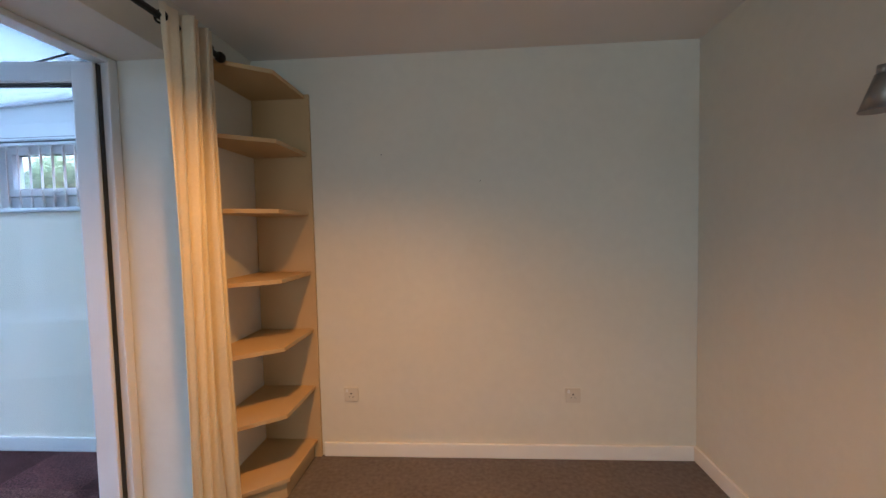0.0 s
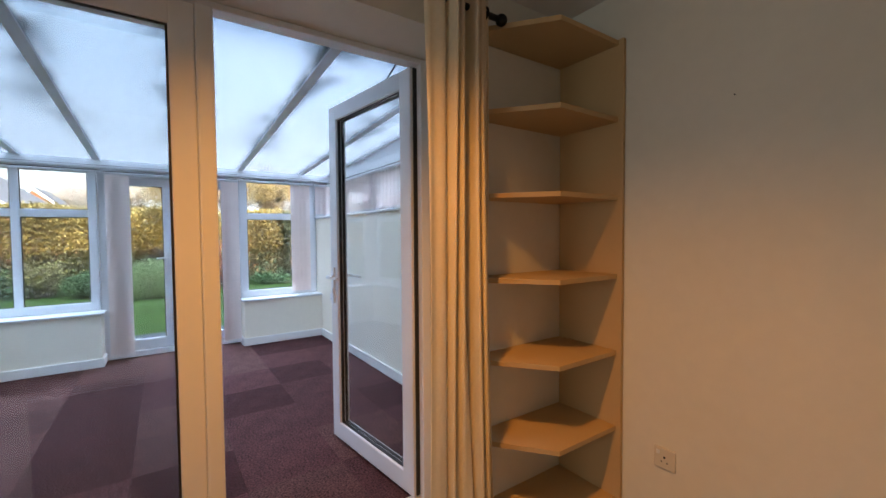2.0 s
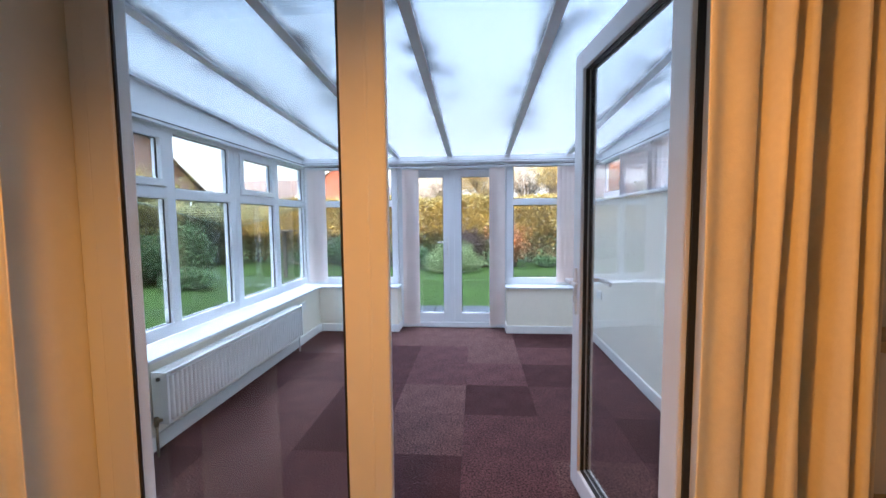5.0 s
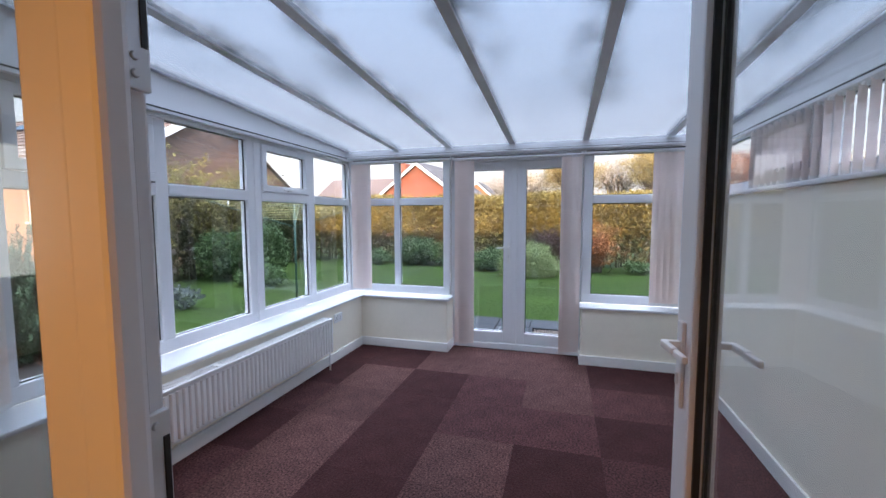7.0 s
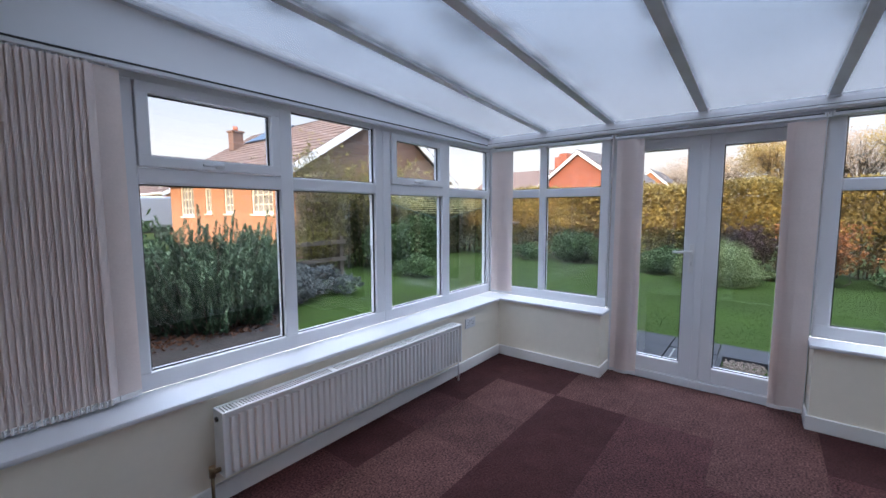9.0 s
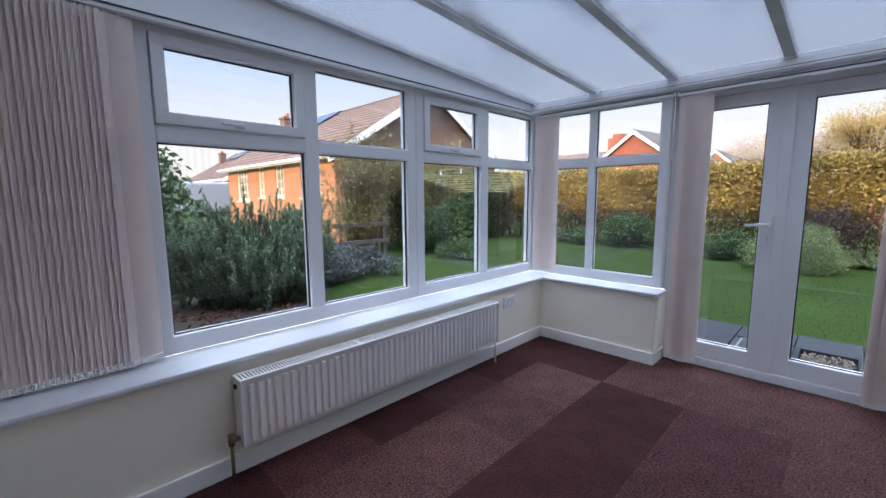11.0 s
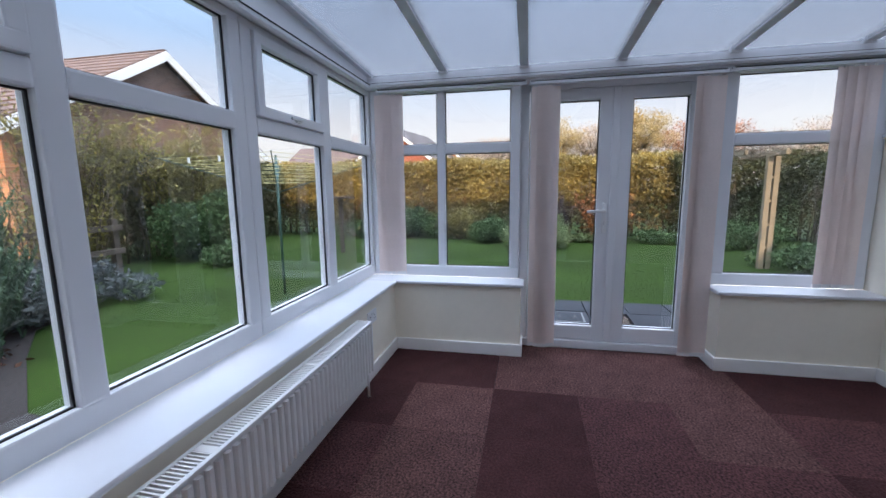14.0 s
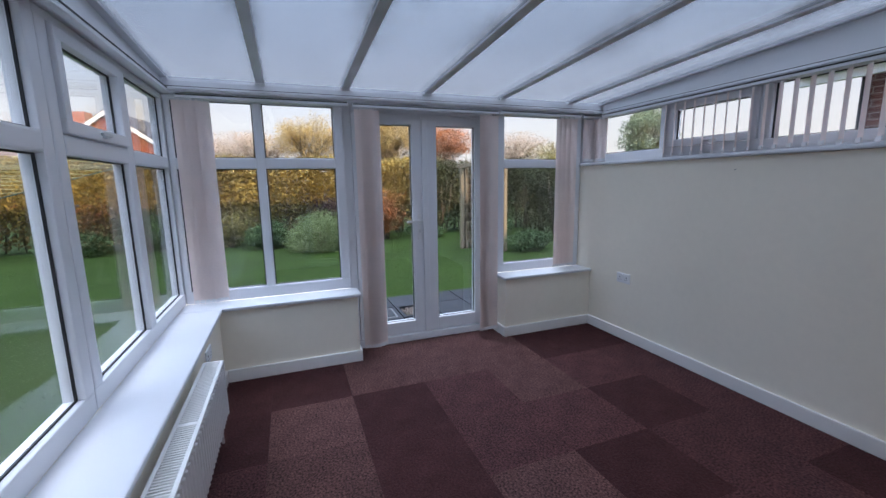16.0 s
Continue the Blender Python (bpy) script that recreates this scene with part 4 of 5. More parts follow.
def wall_lamp(y, label):
    """A cone of frosted glass on a small wall plate."""
    lamp = thing("wall_lamp", label, "wall lamp", at=(LW, y, 1.75))
    box("wall_plate", (LW - 0.02, LW - 0.001, y - 0.035, y + 0.035, 1.70, 1.82), M_PLASTIC, lamp, 0.006)
    part("arm", add_tube(bmesh.new(), (LW - 0.02, y, 1.77), (LW - 0.10, y, 1.795), 0.008), M_METAL, lamp)
    bm = bmesh.new()
    add_tube(bm, (LW - 0.10, y, 1.672), (LW - 0.10, y, 1.676), 0.049, 0.051, 24)
    add_tube(bm, (LW - 0.10, y, 1.676), (LW - 0.10, y, 1.775), 0.049, 0.016, 24)
    add_tube(bm, (LW - 0.10, y, 1.775), (LW - 0.10, y, 1.80), 0.014, 0.012, 12)
    part("shade", bm, material("satin_nickel", (0.30, 0.285, 0.27), 0.4, 0.7), lamp, "satin conical shade")


wall_lamp(1.17, "dull metal conical wall lamp, switched off")

single(part("wall_shelf", add_prism(bmesh.new(), [(-1.058, -0.21), (-0.865, -0.40), (-0.865, -1.30), (-1.058, -1.30)], 0.955, 0.980, "z"), M_SHELF), "cream painted wall shelf behind the curtain", "shelf")


# ---- outside ----
GZ = -0.20
rng = np.random.default_rng(7)


def leaf_cloud(points, size, spread=0.35, upright=0.0, droop=0.0):
    """Leaf quads, folded a little along the middle, at the given places: vertices and faces."""
    n = len(points)
    a = rng.normal(size=(n, 3))
    a[:, 2] = a[:, 2] * (1 - 0.6 * upright) + upright * 1.6 - droop
    a /= np.linalg.norm(a, axis=1)[:, None]
    b = np.cross(a, rng.normal(size=(n, 3)))
    b /= np.linalg.norm(b, axis=1)[:, None]
    s = size * (1 + spread * rng.normal(size=(n, 1)).clip(-1.8, 1.8))
    w = s * (0.45 - 0.25 * upright)
    tip, foot = points + a * s, points - a * s
    v = np.stack([foot, points + b * w, tip, points - b * w], axis=1).reshape(-1, 3)
    f = np.arange(4 * n).reshape(-1, 4)
    return v, f


def mesh_from(name, v, f, mat):
    me = bpy.data.meshes.new(name)
    me.vertices.add(len(v))
    me.vertices.foreach_set("co", np.asarray(v, dtype=np.float32).ravel())
    k = f.shape[1]
    me.loops.add(f.size)
    me.loops.foreach_set("vertex_index", f.astype(np.int32).ravel())
    me.polygons.add(len(f))
    me.polygons.foreach_set("loop_start", np.arange(0, f.size, k, dtype=np.int32))
    me.update(calc_edges=True)
    me.materials.append(mat)
    return me


def in_blobs(n, blobs, shell=0.55):
    """n places in a heap of uneven blobs (x, y, z, radius, height): more of them near the surface."""
    out = []
    vol = np.array([b[3] * b[3] * b[4] for b in blobs])
    for b, k in zip(blobs, rng.multinomial(n, vol / vol.sum())):
        d = rng.normal(size=(k, 3))
        d /= np.linalg.norm(d, axis=1)[:, None]
        r = (shell + (1 - shell) * rng.random((k, 1)) ** 0.5) * (1 + 0.10 * rng.normal(size=(k, 1)))
        out.append(np.array(b[:3]) + d * r * np.array([b[3], b[3], b[4]]))
    p = np.concatenate(out)
    return p[p[:, 2] > GZ + 0.01]


def shrub(name, label, mat, blobs, n, size, upright=0.0, stems=7, category="shrub", seed=1):
    """Stems that fork from the ground into a heap of leaves with an uneven outline."""
    rnd = random.Random(seed)
    cx, cy = sum(b[0] for b in blobs) / len(blobs), sum(b[1] for b in blobs) / len(blobs)
    s = thing(name, label, category, at=(cx, cy, GZ))
    bm = bmesh.new()
    for i in range(stems):
        b = rnd.choice(blobs)
        foot = (cx + rnd.uniform(-0.3, 0.3) * b[3], cy + rnd.uniform(-0.3, 0.3) * b[3], GZ - 0.02)
        mid = ((foot[0] + b[0]) / 2, (foot[1] + b[1]) / 2, (GZ + b[2]) / 2 + 0.05)
        tip = (b[0] + rnd.uniform(-0.5, 0.5) * b[3], b[1] + rnd.uniform(-0.5, 0.5) * b[3], b[2] + 0.5 * b[4])
        add_tube(bm, foot, mid, 0.02, 0.013, 6)
        add_tube(bm, mid, tip, 0.013, 0.005, 6)
    part("stems", bm, M_BARK, s)
    v, f = leaf_cloud(in_blobs(n, blobs), size, upright=upright)
    ob = new("foliage", mesh_from("foliage", v - np.array([cx, cy, GZ]), f, mat))
    ob.parent = s
    return s


def heap(x0, x1, y0, y1, h, r, n, seed, base=0.0):
    rnd = random.Random(seed)
    out = []
    for _ in range(n):
        k = rnd.uniform(0.7, 1.25)
        top = h * rnd.uniform(0.55, 1.0)
        out.append((rnd.uniform(x0, x1), rnd.uniform(y0, y1), GZ + base + top * 0.55, r * k, top * 0.5))
    return out


# ground, lawn, soil
bm = bmesh.new()
bmesh.ops.create_grid(bm, x_segments=8, y_segments=8, size=600)
bm.transform(Matrix.Translation((0, 0, GZ)))
single(part("ground", bm, M_LAWN), "mown green lawn running out to the hedge", "ground", kind="structure")
n = 200000
gp = np.stack([rng.uniform(-14.3, -5.5, n), rng.uniform(-5.6, 7.5, n), np.full(n, GZ + 0.007)], axis=1)
v, f = leaf_cloud(gp, 0.0065, upright=0.6)
tagged(new("grass", mesh_from("grass", v, f, M_GRASS)), "short mown green grass blades on the lawn", "grass", kind="stuff")
bm = bmesh.new()
add_prism(bm, [(-5.3, -1.35), (-1.2, -1.35), (-1.2, -5.6), (-4.8, -5.7), (-6.8, -6.3), (-6.4, -5.7), (-5.2, -5.0), (-4.6, -4.2), (-3.9, -3.1), (-3.8, -2.2), (-5.3, -1.75)], GZ, GZ + 0.018, "z")
single(part("flower_bed", bm, M_SOIL), "bare dark soil bed under the shrubs", "flower bed", kind="structure")
n = 700
lp = np.stack([rng.triangular(-4.8, -4.1, -2.0, n), rng.triangular(-5.2, -4.5, -3.95, n), np.full(n, GZ + 0.03)], axis=1)
v, f = leaf_cloud(lp, 0.032)
v[:, 2] = np.maximum(v[:, 2], GZ + 0.019)
tagged(new("leaf_litter", mesh_from("leaf_litter", v, f, M_LITTER)), "fallen brown leaves on the soil", "leaf litter", kind="stuff")

# paving outside the garden doors, with an inspection cover and a gravel drain
paving = thing("pavement", "grey riven paving slabs outside the garden doors", "paving", at=(-6.2, 0.7, GZ), kind="structure")
rnd = random.Random(5)
for i in range(4):
    for j in range(5):
        x, y = -5.34 - 0.46 * i, -0.15 + 0.46 * j
        if (i, j) in ((2, 1), (2, 2)):
            continue
        box("slab", (x - 0.45, x, y, y + 0.45, GZ, GZ + 0.045 + rnd.uniform(0, 0.006)), M_SLAB, paving, 0.006)
cover = thing("inspection_cover", "grey metal drain inspection cover in the paving", "drain cover", at=(-6.485, 0.535, GZ))
box("cover_plate", (-6.71, -6.26, 0.31, 0.765, GZ, GZ + 0.045), M_SLAB, cover, 0.006)
box("cover_rim", (-6.66, -6.31, 0.36, 0.715, GZ + 0.045, GZ + 0.052), M_COVER, cover, 0.003)
box("cover_tray", (-6.64, -6.33, 0.38, 0.695, GZ + 0.051, GZ + 0.0545), M_SLAB, cover)
for y in (0.46, 0.62):
    box("lifting_slot", (-6.52, -6.45, y - 0.012, y + 0.012, GZ + 0.0535, GZ + 0.057), M_DARK, cover)
bm = bmesh.new()
for x0, x1, y0, y1 in ((-6.71, -6.26, 0.77, 0.81), (-6.71, -6.26, 1.185, 1.225), (-6.71, -6.67, 0.81, 1.185), (-6.30, -6.26, 0.81, 1.185)):
    add_box(bm, x0, x1, y0, y1, GZ, GZ + 0.055)
single(part("gully_frame", bm, M_SLAB), "dark raised gully surround set in the paving", "drain frame")
bm = bmesh.new()
for _ in range(420):
    m = Matrix.Translation((rnd.uniform(-6.65, -6.32), rnd.uniform(0.83, 1.165), GZ + rnd.uniform(0.02, 0.045))) @ Euler((rnd.random() * 6, rnd.random() * 6, 0)).to_matrix().to_4x4() @ Matrix.Diagonal((1, rnd.uniform(0.6, 1), rnd.uniform(0.5, 0.8), 1))
    bmesh.ops.create_icosphere(bm, subdivisions=1, radius=rnd.uniform(0.007, 0.014), matrix=m)
tagged(part("gravel", bm, M_GRAVEL), "loose pale pebbles in the gully", "gravel", kind="stuff")


# hedge
def hedge(name, label, x0, x1, y0, y1, h, n, size, mat, bulge=0.12, under=None):
    s = thing(name, label, "hedge", at=((x0 + x1) / 2, (y0 + y1) / 2, GZ))
    bm = bmesh.new()
    rnd = random.Random(len(name) + int(10 * y0))
    length = max(x1 - x0, y1 - y0)
    for i in range(int(length * 9)):
        px, py = rnd.uniform(x0, x1), rnd.uniform(y0, y1)
        top = (px + rnd.uniform(-0.2, 0.2), py + rnd.uniform(-0.2, 0.2), GZ + h * rnd.uniform(0.7, 0.97))
        add_tube(bm, (px, py, GZ), top, 0.022, 0.006, 5)
        for _ in range(2):
            k = rnd.uniform(0.3, 0.8)
            a = (px + (top[0] - px) * k, py + (top[1] - py) * k, GZ + (top[2] - GZ) * k)
            add_tube(bm, a, (a[0] + rnd.uniform(-0.5, 0.5), a[1] + rnd.uniform(-0.5, 0.5), a[2] + rnd.uniform(0.1, 0.4)), 0.010, 0.003, 4)
    part("branches", bm, M_BARK, s)
    p = np.stack([rng.uniform(x0, x1, n), rng.uniform(y0, y1, n), GZ + 0.05 + h * rng.random(n) ** 0.62], axis=1)
    lump = np.sin(p[:, 1] * 1.7 + p[:, 0]) * np.sin(p[:, 2] * 2.3 + p[:, 1] * 0.6)
    p[:, 0] += bulge * lump + rng.normal(0, 0.06, n)
    p[:, 1] += bulge * lump * 0.4
    p[:, 2] += (p[:, 2] > GZ + 0.85 * h) * (0.05 * np.sin(p[:, 1] * 2.1) + rng.normal(0, 0.04, n))
    # towards its foot the hedge has fewer, darker and browner leaves
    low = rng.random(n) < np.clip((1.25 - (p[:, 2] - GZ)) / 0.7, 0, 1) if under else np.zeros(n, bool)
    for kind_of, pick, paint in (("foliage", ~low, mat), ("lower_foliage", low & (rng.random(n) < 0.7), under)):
        if pick.any():
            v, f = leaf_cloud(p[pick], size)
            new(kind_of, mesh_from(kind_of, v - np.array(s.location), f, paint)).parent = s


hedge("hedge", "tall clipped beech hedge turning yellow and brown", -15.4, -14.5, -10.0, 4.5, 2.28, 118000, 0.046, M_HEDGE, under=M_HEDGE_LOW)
hedge("hedge", "tall dark green evergreen hedge behind the pergola", -14.9, -13.9, 4.0, 14.0, 2.2, 60000, 0.045, M_HEDGE_DARK)
hedge("hedge", "overgrown dark hedge along the side boundary", -14.4, -8.6, -8.8, -7.9, 2.2, 45000, 0.045, M_HEDGE_DARK)
hedge("hedge", "dark green boundary hedge beyond the pergola", -13.0, -6.0, 6.4, 7.2, 1.9, 26000, 0.045, M_HEDGE_DARK)

# shrubs
def rosemary(blobs, sprigs, label):
    """Upright sprigs set all round with narrow needles."""
    cx, cy = sum(b[0] for b in blobs) / len(blobs), sum(b[1] for b in blobs) / len(blobs)
    s = thing("rosemary_bush", label, "shrub", at=(cx, cy, GZ))
    tips = in_blobs(sprigs, blobs, 0.25)
    bm = bmesh.new()
    for p in tips[::5]:
        q = (cx + (p[0] - cx) * 0.6, cy + (p[1] - cy) * 0.6, max(GZ, p[2] - 0.6))
        add_tube(bm, q, tuple(p), 0.008, 0.004, 4)
    part("stems", bm, M_BARK, s)
    k = 72
    n = len(tips)
    lean = np.repeat(rng.normal(0, 0.17, (n, 2)) + 0.20 * (tips[:, :2] - np.array([cx, cy])), k, axis=0)
    u = np.tile(np.linspace(0, 1, k), n)
    length = np.repeat(rng.uniform(0.22, 0.50, n), k)
    p = np.repeat(tips, k, axis=0)
    p[:, :2] += lean * (u * length)[:, None]
    p[:, 2] += u * length - 0.2
    p[:, 2] = np.maximum(p[:, 2], GZ + 0.02)
    turn = rng.uniform(0, 2 * math.pi, n * k)
    a = np.stack([np.cos(turn), np.sin(turn), np.full(n * k, 1.1)], axis=1)
    a /= np.linalg.norm(a, axis=1)[:, None]
    b = np.stack([-np.sin(turn), np.cos(turn), np.zeros(n * k)], axis=1)
    size = (0.066 * (1 - 0.45 * u ** 3))[:, None]
    v = np.stack([p, p + a * size * 0.5 + b * 0.009, p + a * size, p + a * size * 0.5 - b * 0.009], axis=1) - np.array([cx, cy, GZ])
    for name, pick, mat in (("needles", u < 0.62, M_ROSEMARY), ("young_needles", u >= 0.62, M_ROSEMARY_TIP)):
        w = v[pick].reshape(-1, 3)
        ob = new(name, mesh_from(name, w, np.arange(len(w)).reshape(-1, 4), mat))
        ob.parent = s


rosemary(heap(-4.85, -3.30, -5.2, -4.6, 1.40, 0.30, 24, 11) + heap(-4.5, -3.30, -4.6, -4.35, 0.95, 0.26, 15, 12) + heap(-3.35, -2.95, -5.4, -5.0, 1.20, 0.22, 5, 14, 0.15), 1350, "large green rosemary bush close to the window")


def twiggy(name, label, mat, cx, cy, rx, ry, h, twigs, leaves, size, seed, category="shrub"):
    """Thin twigs that arch up from the ground and fork, with leaves set along them and gaps between."""
    rnd = random.Random(seed)
    s = thing(name, label, category, at=(cx, cy, GZ))
    bm = bmesh.new()
    nodes = []
    for _ in range(twigs):
        p = Vector((cx + rnd.gauss(0, 0.22) * rx, cy + rnd.gauss(0, 0.22) * ry, GZ - 0.02))
        ang, reach, top = rnd.uniform(0, 2 * math.pi), rnd.uniform(0.25, 1.0), h * rnd.uniform(0.6, 1.0)
        out = Vector((math.cos(ang) * rx * reach, math.sin(ang) * ry * reach, 0))
        last = p
        for k in range(1, 8):
            u = k / 7
            q = p + out * u ** 1.5 + Vector((rnd.gauss(0, 0.03), rnd.gauss(0, 0.03), top * (u - 0.16 * reach * u * u)))
            add_tube(bm, last, q, 0.011 * (1.1 - u) + 0.003, 0.011 * (1.0 - u) + 0.003, 4)
            if u > 0.2:
                nodes.append(q)
                for _ in range(2):
                    r = q + Vector((rnd.gauss(0, 0.16), rnd.gauss(0, 0.16), rnd.uniform(-0.05, 0.26)))
                    add_tube(bm, q, r, 0.004, 0.002, 3)
                    nodes += [(q + r) / 2, r]
            last = q
    part("stems", bm, M_BARK, s)
    at = np.array([tuple(q) for q in nodes])[rng.integers(0, len(nodes), leaves)] + rng.normal(0, 0.045, (leaves, 3))
    v, f = leaf_cloud(at[at[:, 2] > GZ + 0.02], size)
    ob = new("foliage", mesh_from("foliage", v - np.array([cx, cy, GZ]), f, mat))
    ob.parent = s


shrub("lavender_bush", "low mound of grey-green lavender beside the lawn", M_SAGE, heap(-6.9, -4.8, -6.1, -5.1, 0.62, 0.42, 14, 4), 12000, 0.042, upright=0.35)
twiggy("tall_shrub", "tall yellowing shrub with thin arching twigs", M_SHRUB, -7.55, -7.45, 1.15, 0.8, 3.35, 95, 6800, 0.030, 21)
twiggy("tall_shrub", "low golden shrub with sparse leaves beside the fence", M_SHRUB, -7.35, -7.25, 0.6, 0.4, 1.5, 40, 2600, 0.030, 24)
twiggy("tall_shrub", "tall yellow-green shrub growing through the side hedge", M_SHRUB, -10.3, -7.8, 1.7, 0.7, 3.3, 110, 14000, 0.032, 22)
twiggy("rose_bush", "leggy climbing rose with few leaves beside the fence", M_SHRUB, -5.95, -6.45, 0.30, 0.25, 1.75, 10, 420, 0.032, 25)
shrub("laurel_bush", "dark green laurel bush at the boundary", M_GREEN, heap(-3.3, -1.0, -7.4, -6.4, 2.75, 0.72, 20, 6), 26000, 0.055)
shrub("evergreen_bush", "dark green rounded evergreen at the lawn edge", M_GREEN, heap(-10.4, -8.9, -7.2, -6.2, 1.6, 0.55, 10, 9), 14000, 0.040)
shrub("evergreen_bush", "low dark evergreen in front of the hedge", M_GREEN, heap(-14.2, -13.6, -3.9, -2.6, 0.95, 0.42, 8, 2), 9000, 0.038)
shrub("topiary_bush", "clipped rounded box bush on the lawn edge", M_BOX, [(-12.2, 0.34, GZ + 0.32, 0.70, 0.62), (-12.25, 0.30, GZ + 0.22, 0.80, 0.48)], 30000, 0.017)
shrub("green_shrub", "low mid-green rounded shrub beside the topiary", M_GREEN, heap(-13.3, -12.8, -1.15, -0.7, 0.72, 0.36, 7, 3), 8000, 0.026)
twiggy("green_shrub", "small yellow-leaved shrub in front of the hedge", M_SHRUB, -13.7, -1.9, 0.5, 0.6, 0.95, 34, 2600, 0.030, 26)
twiggy("rust_shrub", "small rust-orange autumn shrub by the hedge", M_RUST, -13.35, 2.08, 0.48, 0.60, 1.36, 52, 3300, 0.034, 8)
twiggy("dark_shrub", "dark purple-leaved shrub in front of the hedge", M_PURPLE, -13.85, 0.75, 0.45, 0.55, 1.35, 40, 2600, 0.034, 13)
for k, (x, y, h) in enumerate(((-13.6, 3.0, 0.36), (-13.2, 0.95, 0.30), (-13.9, -5.2, 0.6), (-12.6, 5.0, 0.7), (-10.2, 4.6, 0.5), (-9.0, -5.6, 0.5))):
    shrub("border_plant", "low leafy border plant at the lawn edge", M_GREEN if k != 1 else M_BOX, heap(x - 0.4, x + 0.4, y - 0.6, y + 0.6, h, 0.3, 6, 30 + k), 2600, 0.034, stems=4, category="plant")


# fence along the side boundary
fence = thing("fence", "dark weathered post and rail timber fence", "fence", at=(-5.0, -6.9, GZ))
for x in (-7.7, -6.2, -4.7, -3.2, -1.8):
    box("post", (x - 0.05, x + 0.05, -6.95, -6.85, GZ, GZ + 1.0), M_FENCE, fence, 0.008)
for z in (0.45, 0.85):
    box("rail", (-7.8, -1.6, -6.85, -6.81, GZ + z - 0.05, GZ + z + 0.05), M_FENCE, fence, 0.008)


# washing line
airer = thing("rotary_airer", "green rotary washing line with pale lines and pegs", "washing line", at=(-7.04, -3.24, GZ))
M_AIRER = material("dark_green_metal", (0.03, 0.08, 0.06), 0.5)
part("pole", add_tube(bmesh.new(), (-7.04, -3.24, GZ), (-7.04, -3.24, 1.72), 0.019), M_AIRER, airer)
M_LINE = material("pale_washing_line", (0.55, 0.50, 0.22), 0.7)
tips = []
for i in range(4):
    a = radians(32 + 90 * i)
    tips.append((math.cos(a), math.sin(a)))
    part("arm", add_tube(bmesh.new(), (-7.04, -3.24, 1.22), (-7.04 + 1.35 * tips[i][0], -3.24 + 1.35 * tips[i][1], 1.66), 0.007, 0.006, 8), M_AIRER, airer)
for k in range(9):
    r, z = 0.40 + 0.115 * k, 1.35 + 0.0375 * k
    for i in range(4):
        p, q = tips[i], tips[(i + 1) % 4]
        part("line", add_tube(bmesh.new(), (-7.04 + r * p[0], -3.24 + r * p[1], z), (-7.04 + r * q[0], -3.24 + r * q[1], z), 0.0028, sides=5), M_LINE, airer)
for k in range(3):
    u = 0.15 + 0.29 * k
    p, q = tips[0], tips[3]
    x, y = p[0] + (q[0] - p[0]) * u, p[1] + (q[1] - p[1]) * u
    box("peg", (-7.04 + 1.3 * x - 0.006, -7.04 + 1.3 * x + 0.006, -3.24 + 1.3 * y - 0.012, -3.24 + 1.3 * y + 0.012, 1.585, 1.645), M_PLASTIC, airer, 0.002)

bird = thing("bird_table", "brown wooden bird table on the lawn", "bird table", at=(-10.8, -4.15, GZ))
part("post", add_box(bmesh.new(), -10.84, -10.76, -4.19, -4.11, GZ, 1.05, 0.006), M_FENCE, bird)
box("tray", (-11.05, -10.55, -4.40, -3.90, 1.05, 1.09), M_FENCE, bird, 0.005)
for k in range(4):
    a = radians(45 + 90 * k)
    part("brace", add_tube(bmesh.new(), (-10.8, -4.15, 0.80), (-10.8 + 0.2 * math.cos(a), -4.15 + 0.2 * math.sin(a), 1.05), 0.014, sides=6), M_FENCE, bird)

pergola = thing("pergola", "pale timber garden pergola with climbing stems", "pergola", at=(-9.9, 4.1, GZ))
for x, y in ((-9.98, 4.06), (-10.00, 4.18), (-10.77, 3.46), (-10.79, 3.58)):
    box("post", (x - 0.04, x + 0.04, y - 0.04, y + 0.04, GZ, 1.72), M_TIMBER, pergola, 0.006)
for x, y in ((-9.99, 4.12), (-10.78, 3.52)):
    for z in (0.15, 0.55, 0.95, 1.35):
        box("rung", (x - 0.02, x + 0.02, y - 0.05, y + 0.05, z, z + 0.045), M_TIMBER, pergola, 0.004)
for y in (3.52, 4.12):
    box("beam", (-11.1, -9.6, y - 0.03, y + 0.03, 1.722, 1.81), M_TIMBER, pergola, 0.006)
bm = bmesh.new()
rnd = random.Random(17)
for _ in range(60):
    a = Vector((rnd.uniform(-11.1, -9.4), rnd.uniform(3.4, 4.4), rnd.uniform(1.70, 1.85)))
    for _ in range(4):
        b = a + Vector((rnd.uniform(-0.25, 0.25), rnd.uniform(-0.25, 0.25), rnd.uniform(-0.08, 0.16)))
        add_tube(bm, a, b, 0.006, 0.004, 4)
        a = b
for _ in range(14):
    a = Vector((-10.78 + rnd.uniform(-0.06, 0.06), 3.58 + rnd.uniform(-0.1, 0.1), GZ))
    while a.z < 1.7:
        b = a + Vector((rnd.uniform(-0.07, 0.07), rnd.uniform(-0.07, 0.07), 0.22))
        add_tube(bm, a, b, 0.008, 0.007, 4)
        a = b
part("climbing_stems", bm, M_BARK, pergola, "bare brown climbing stems")


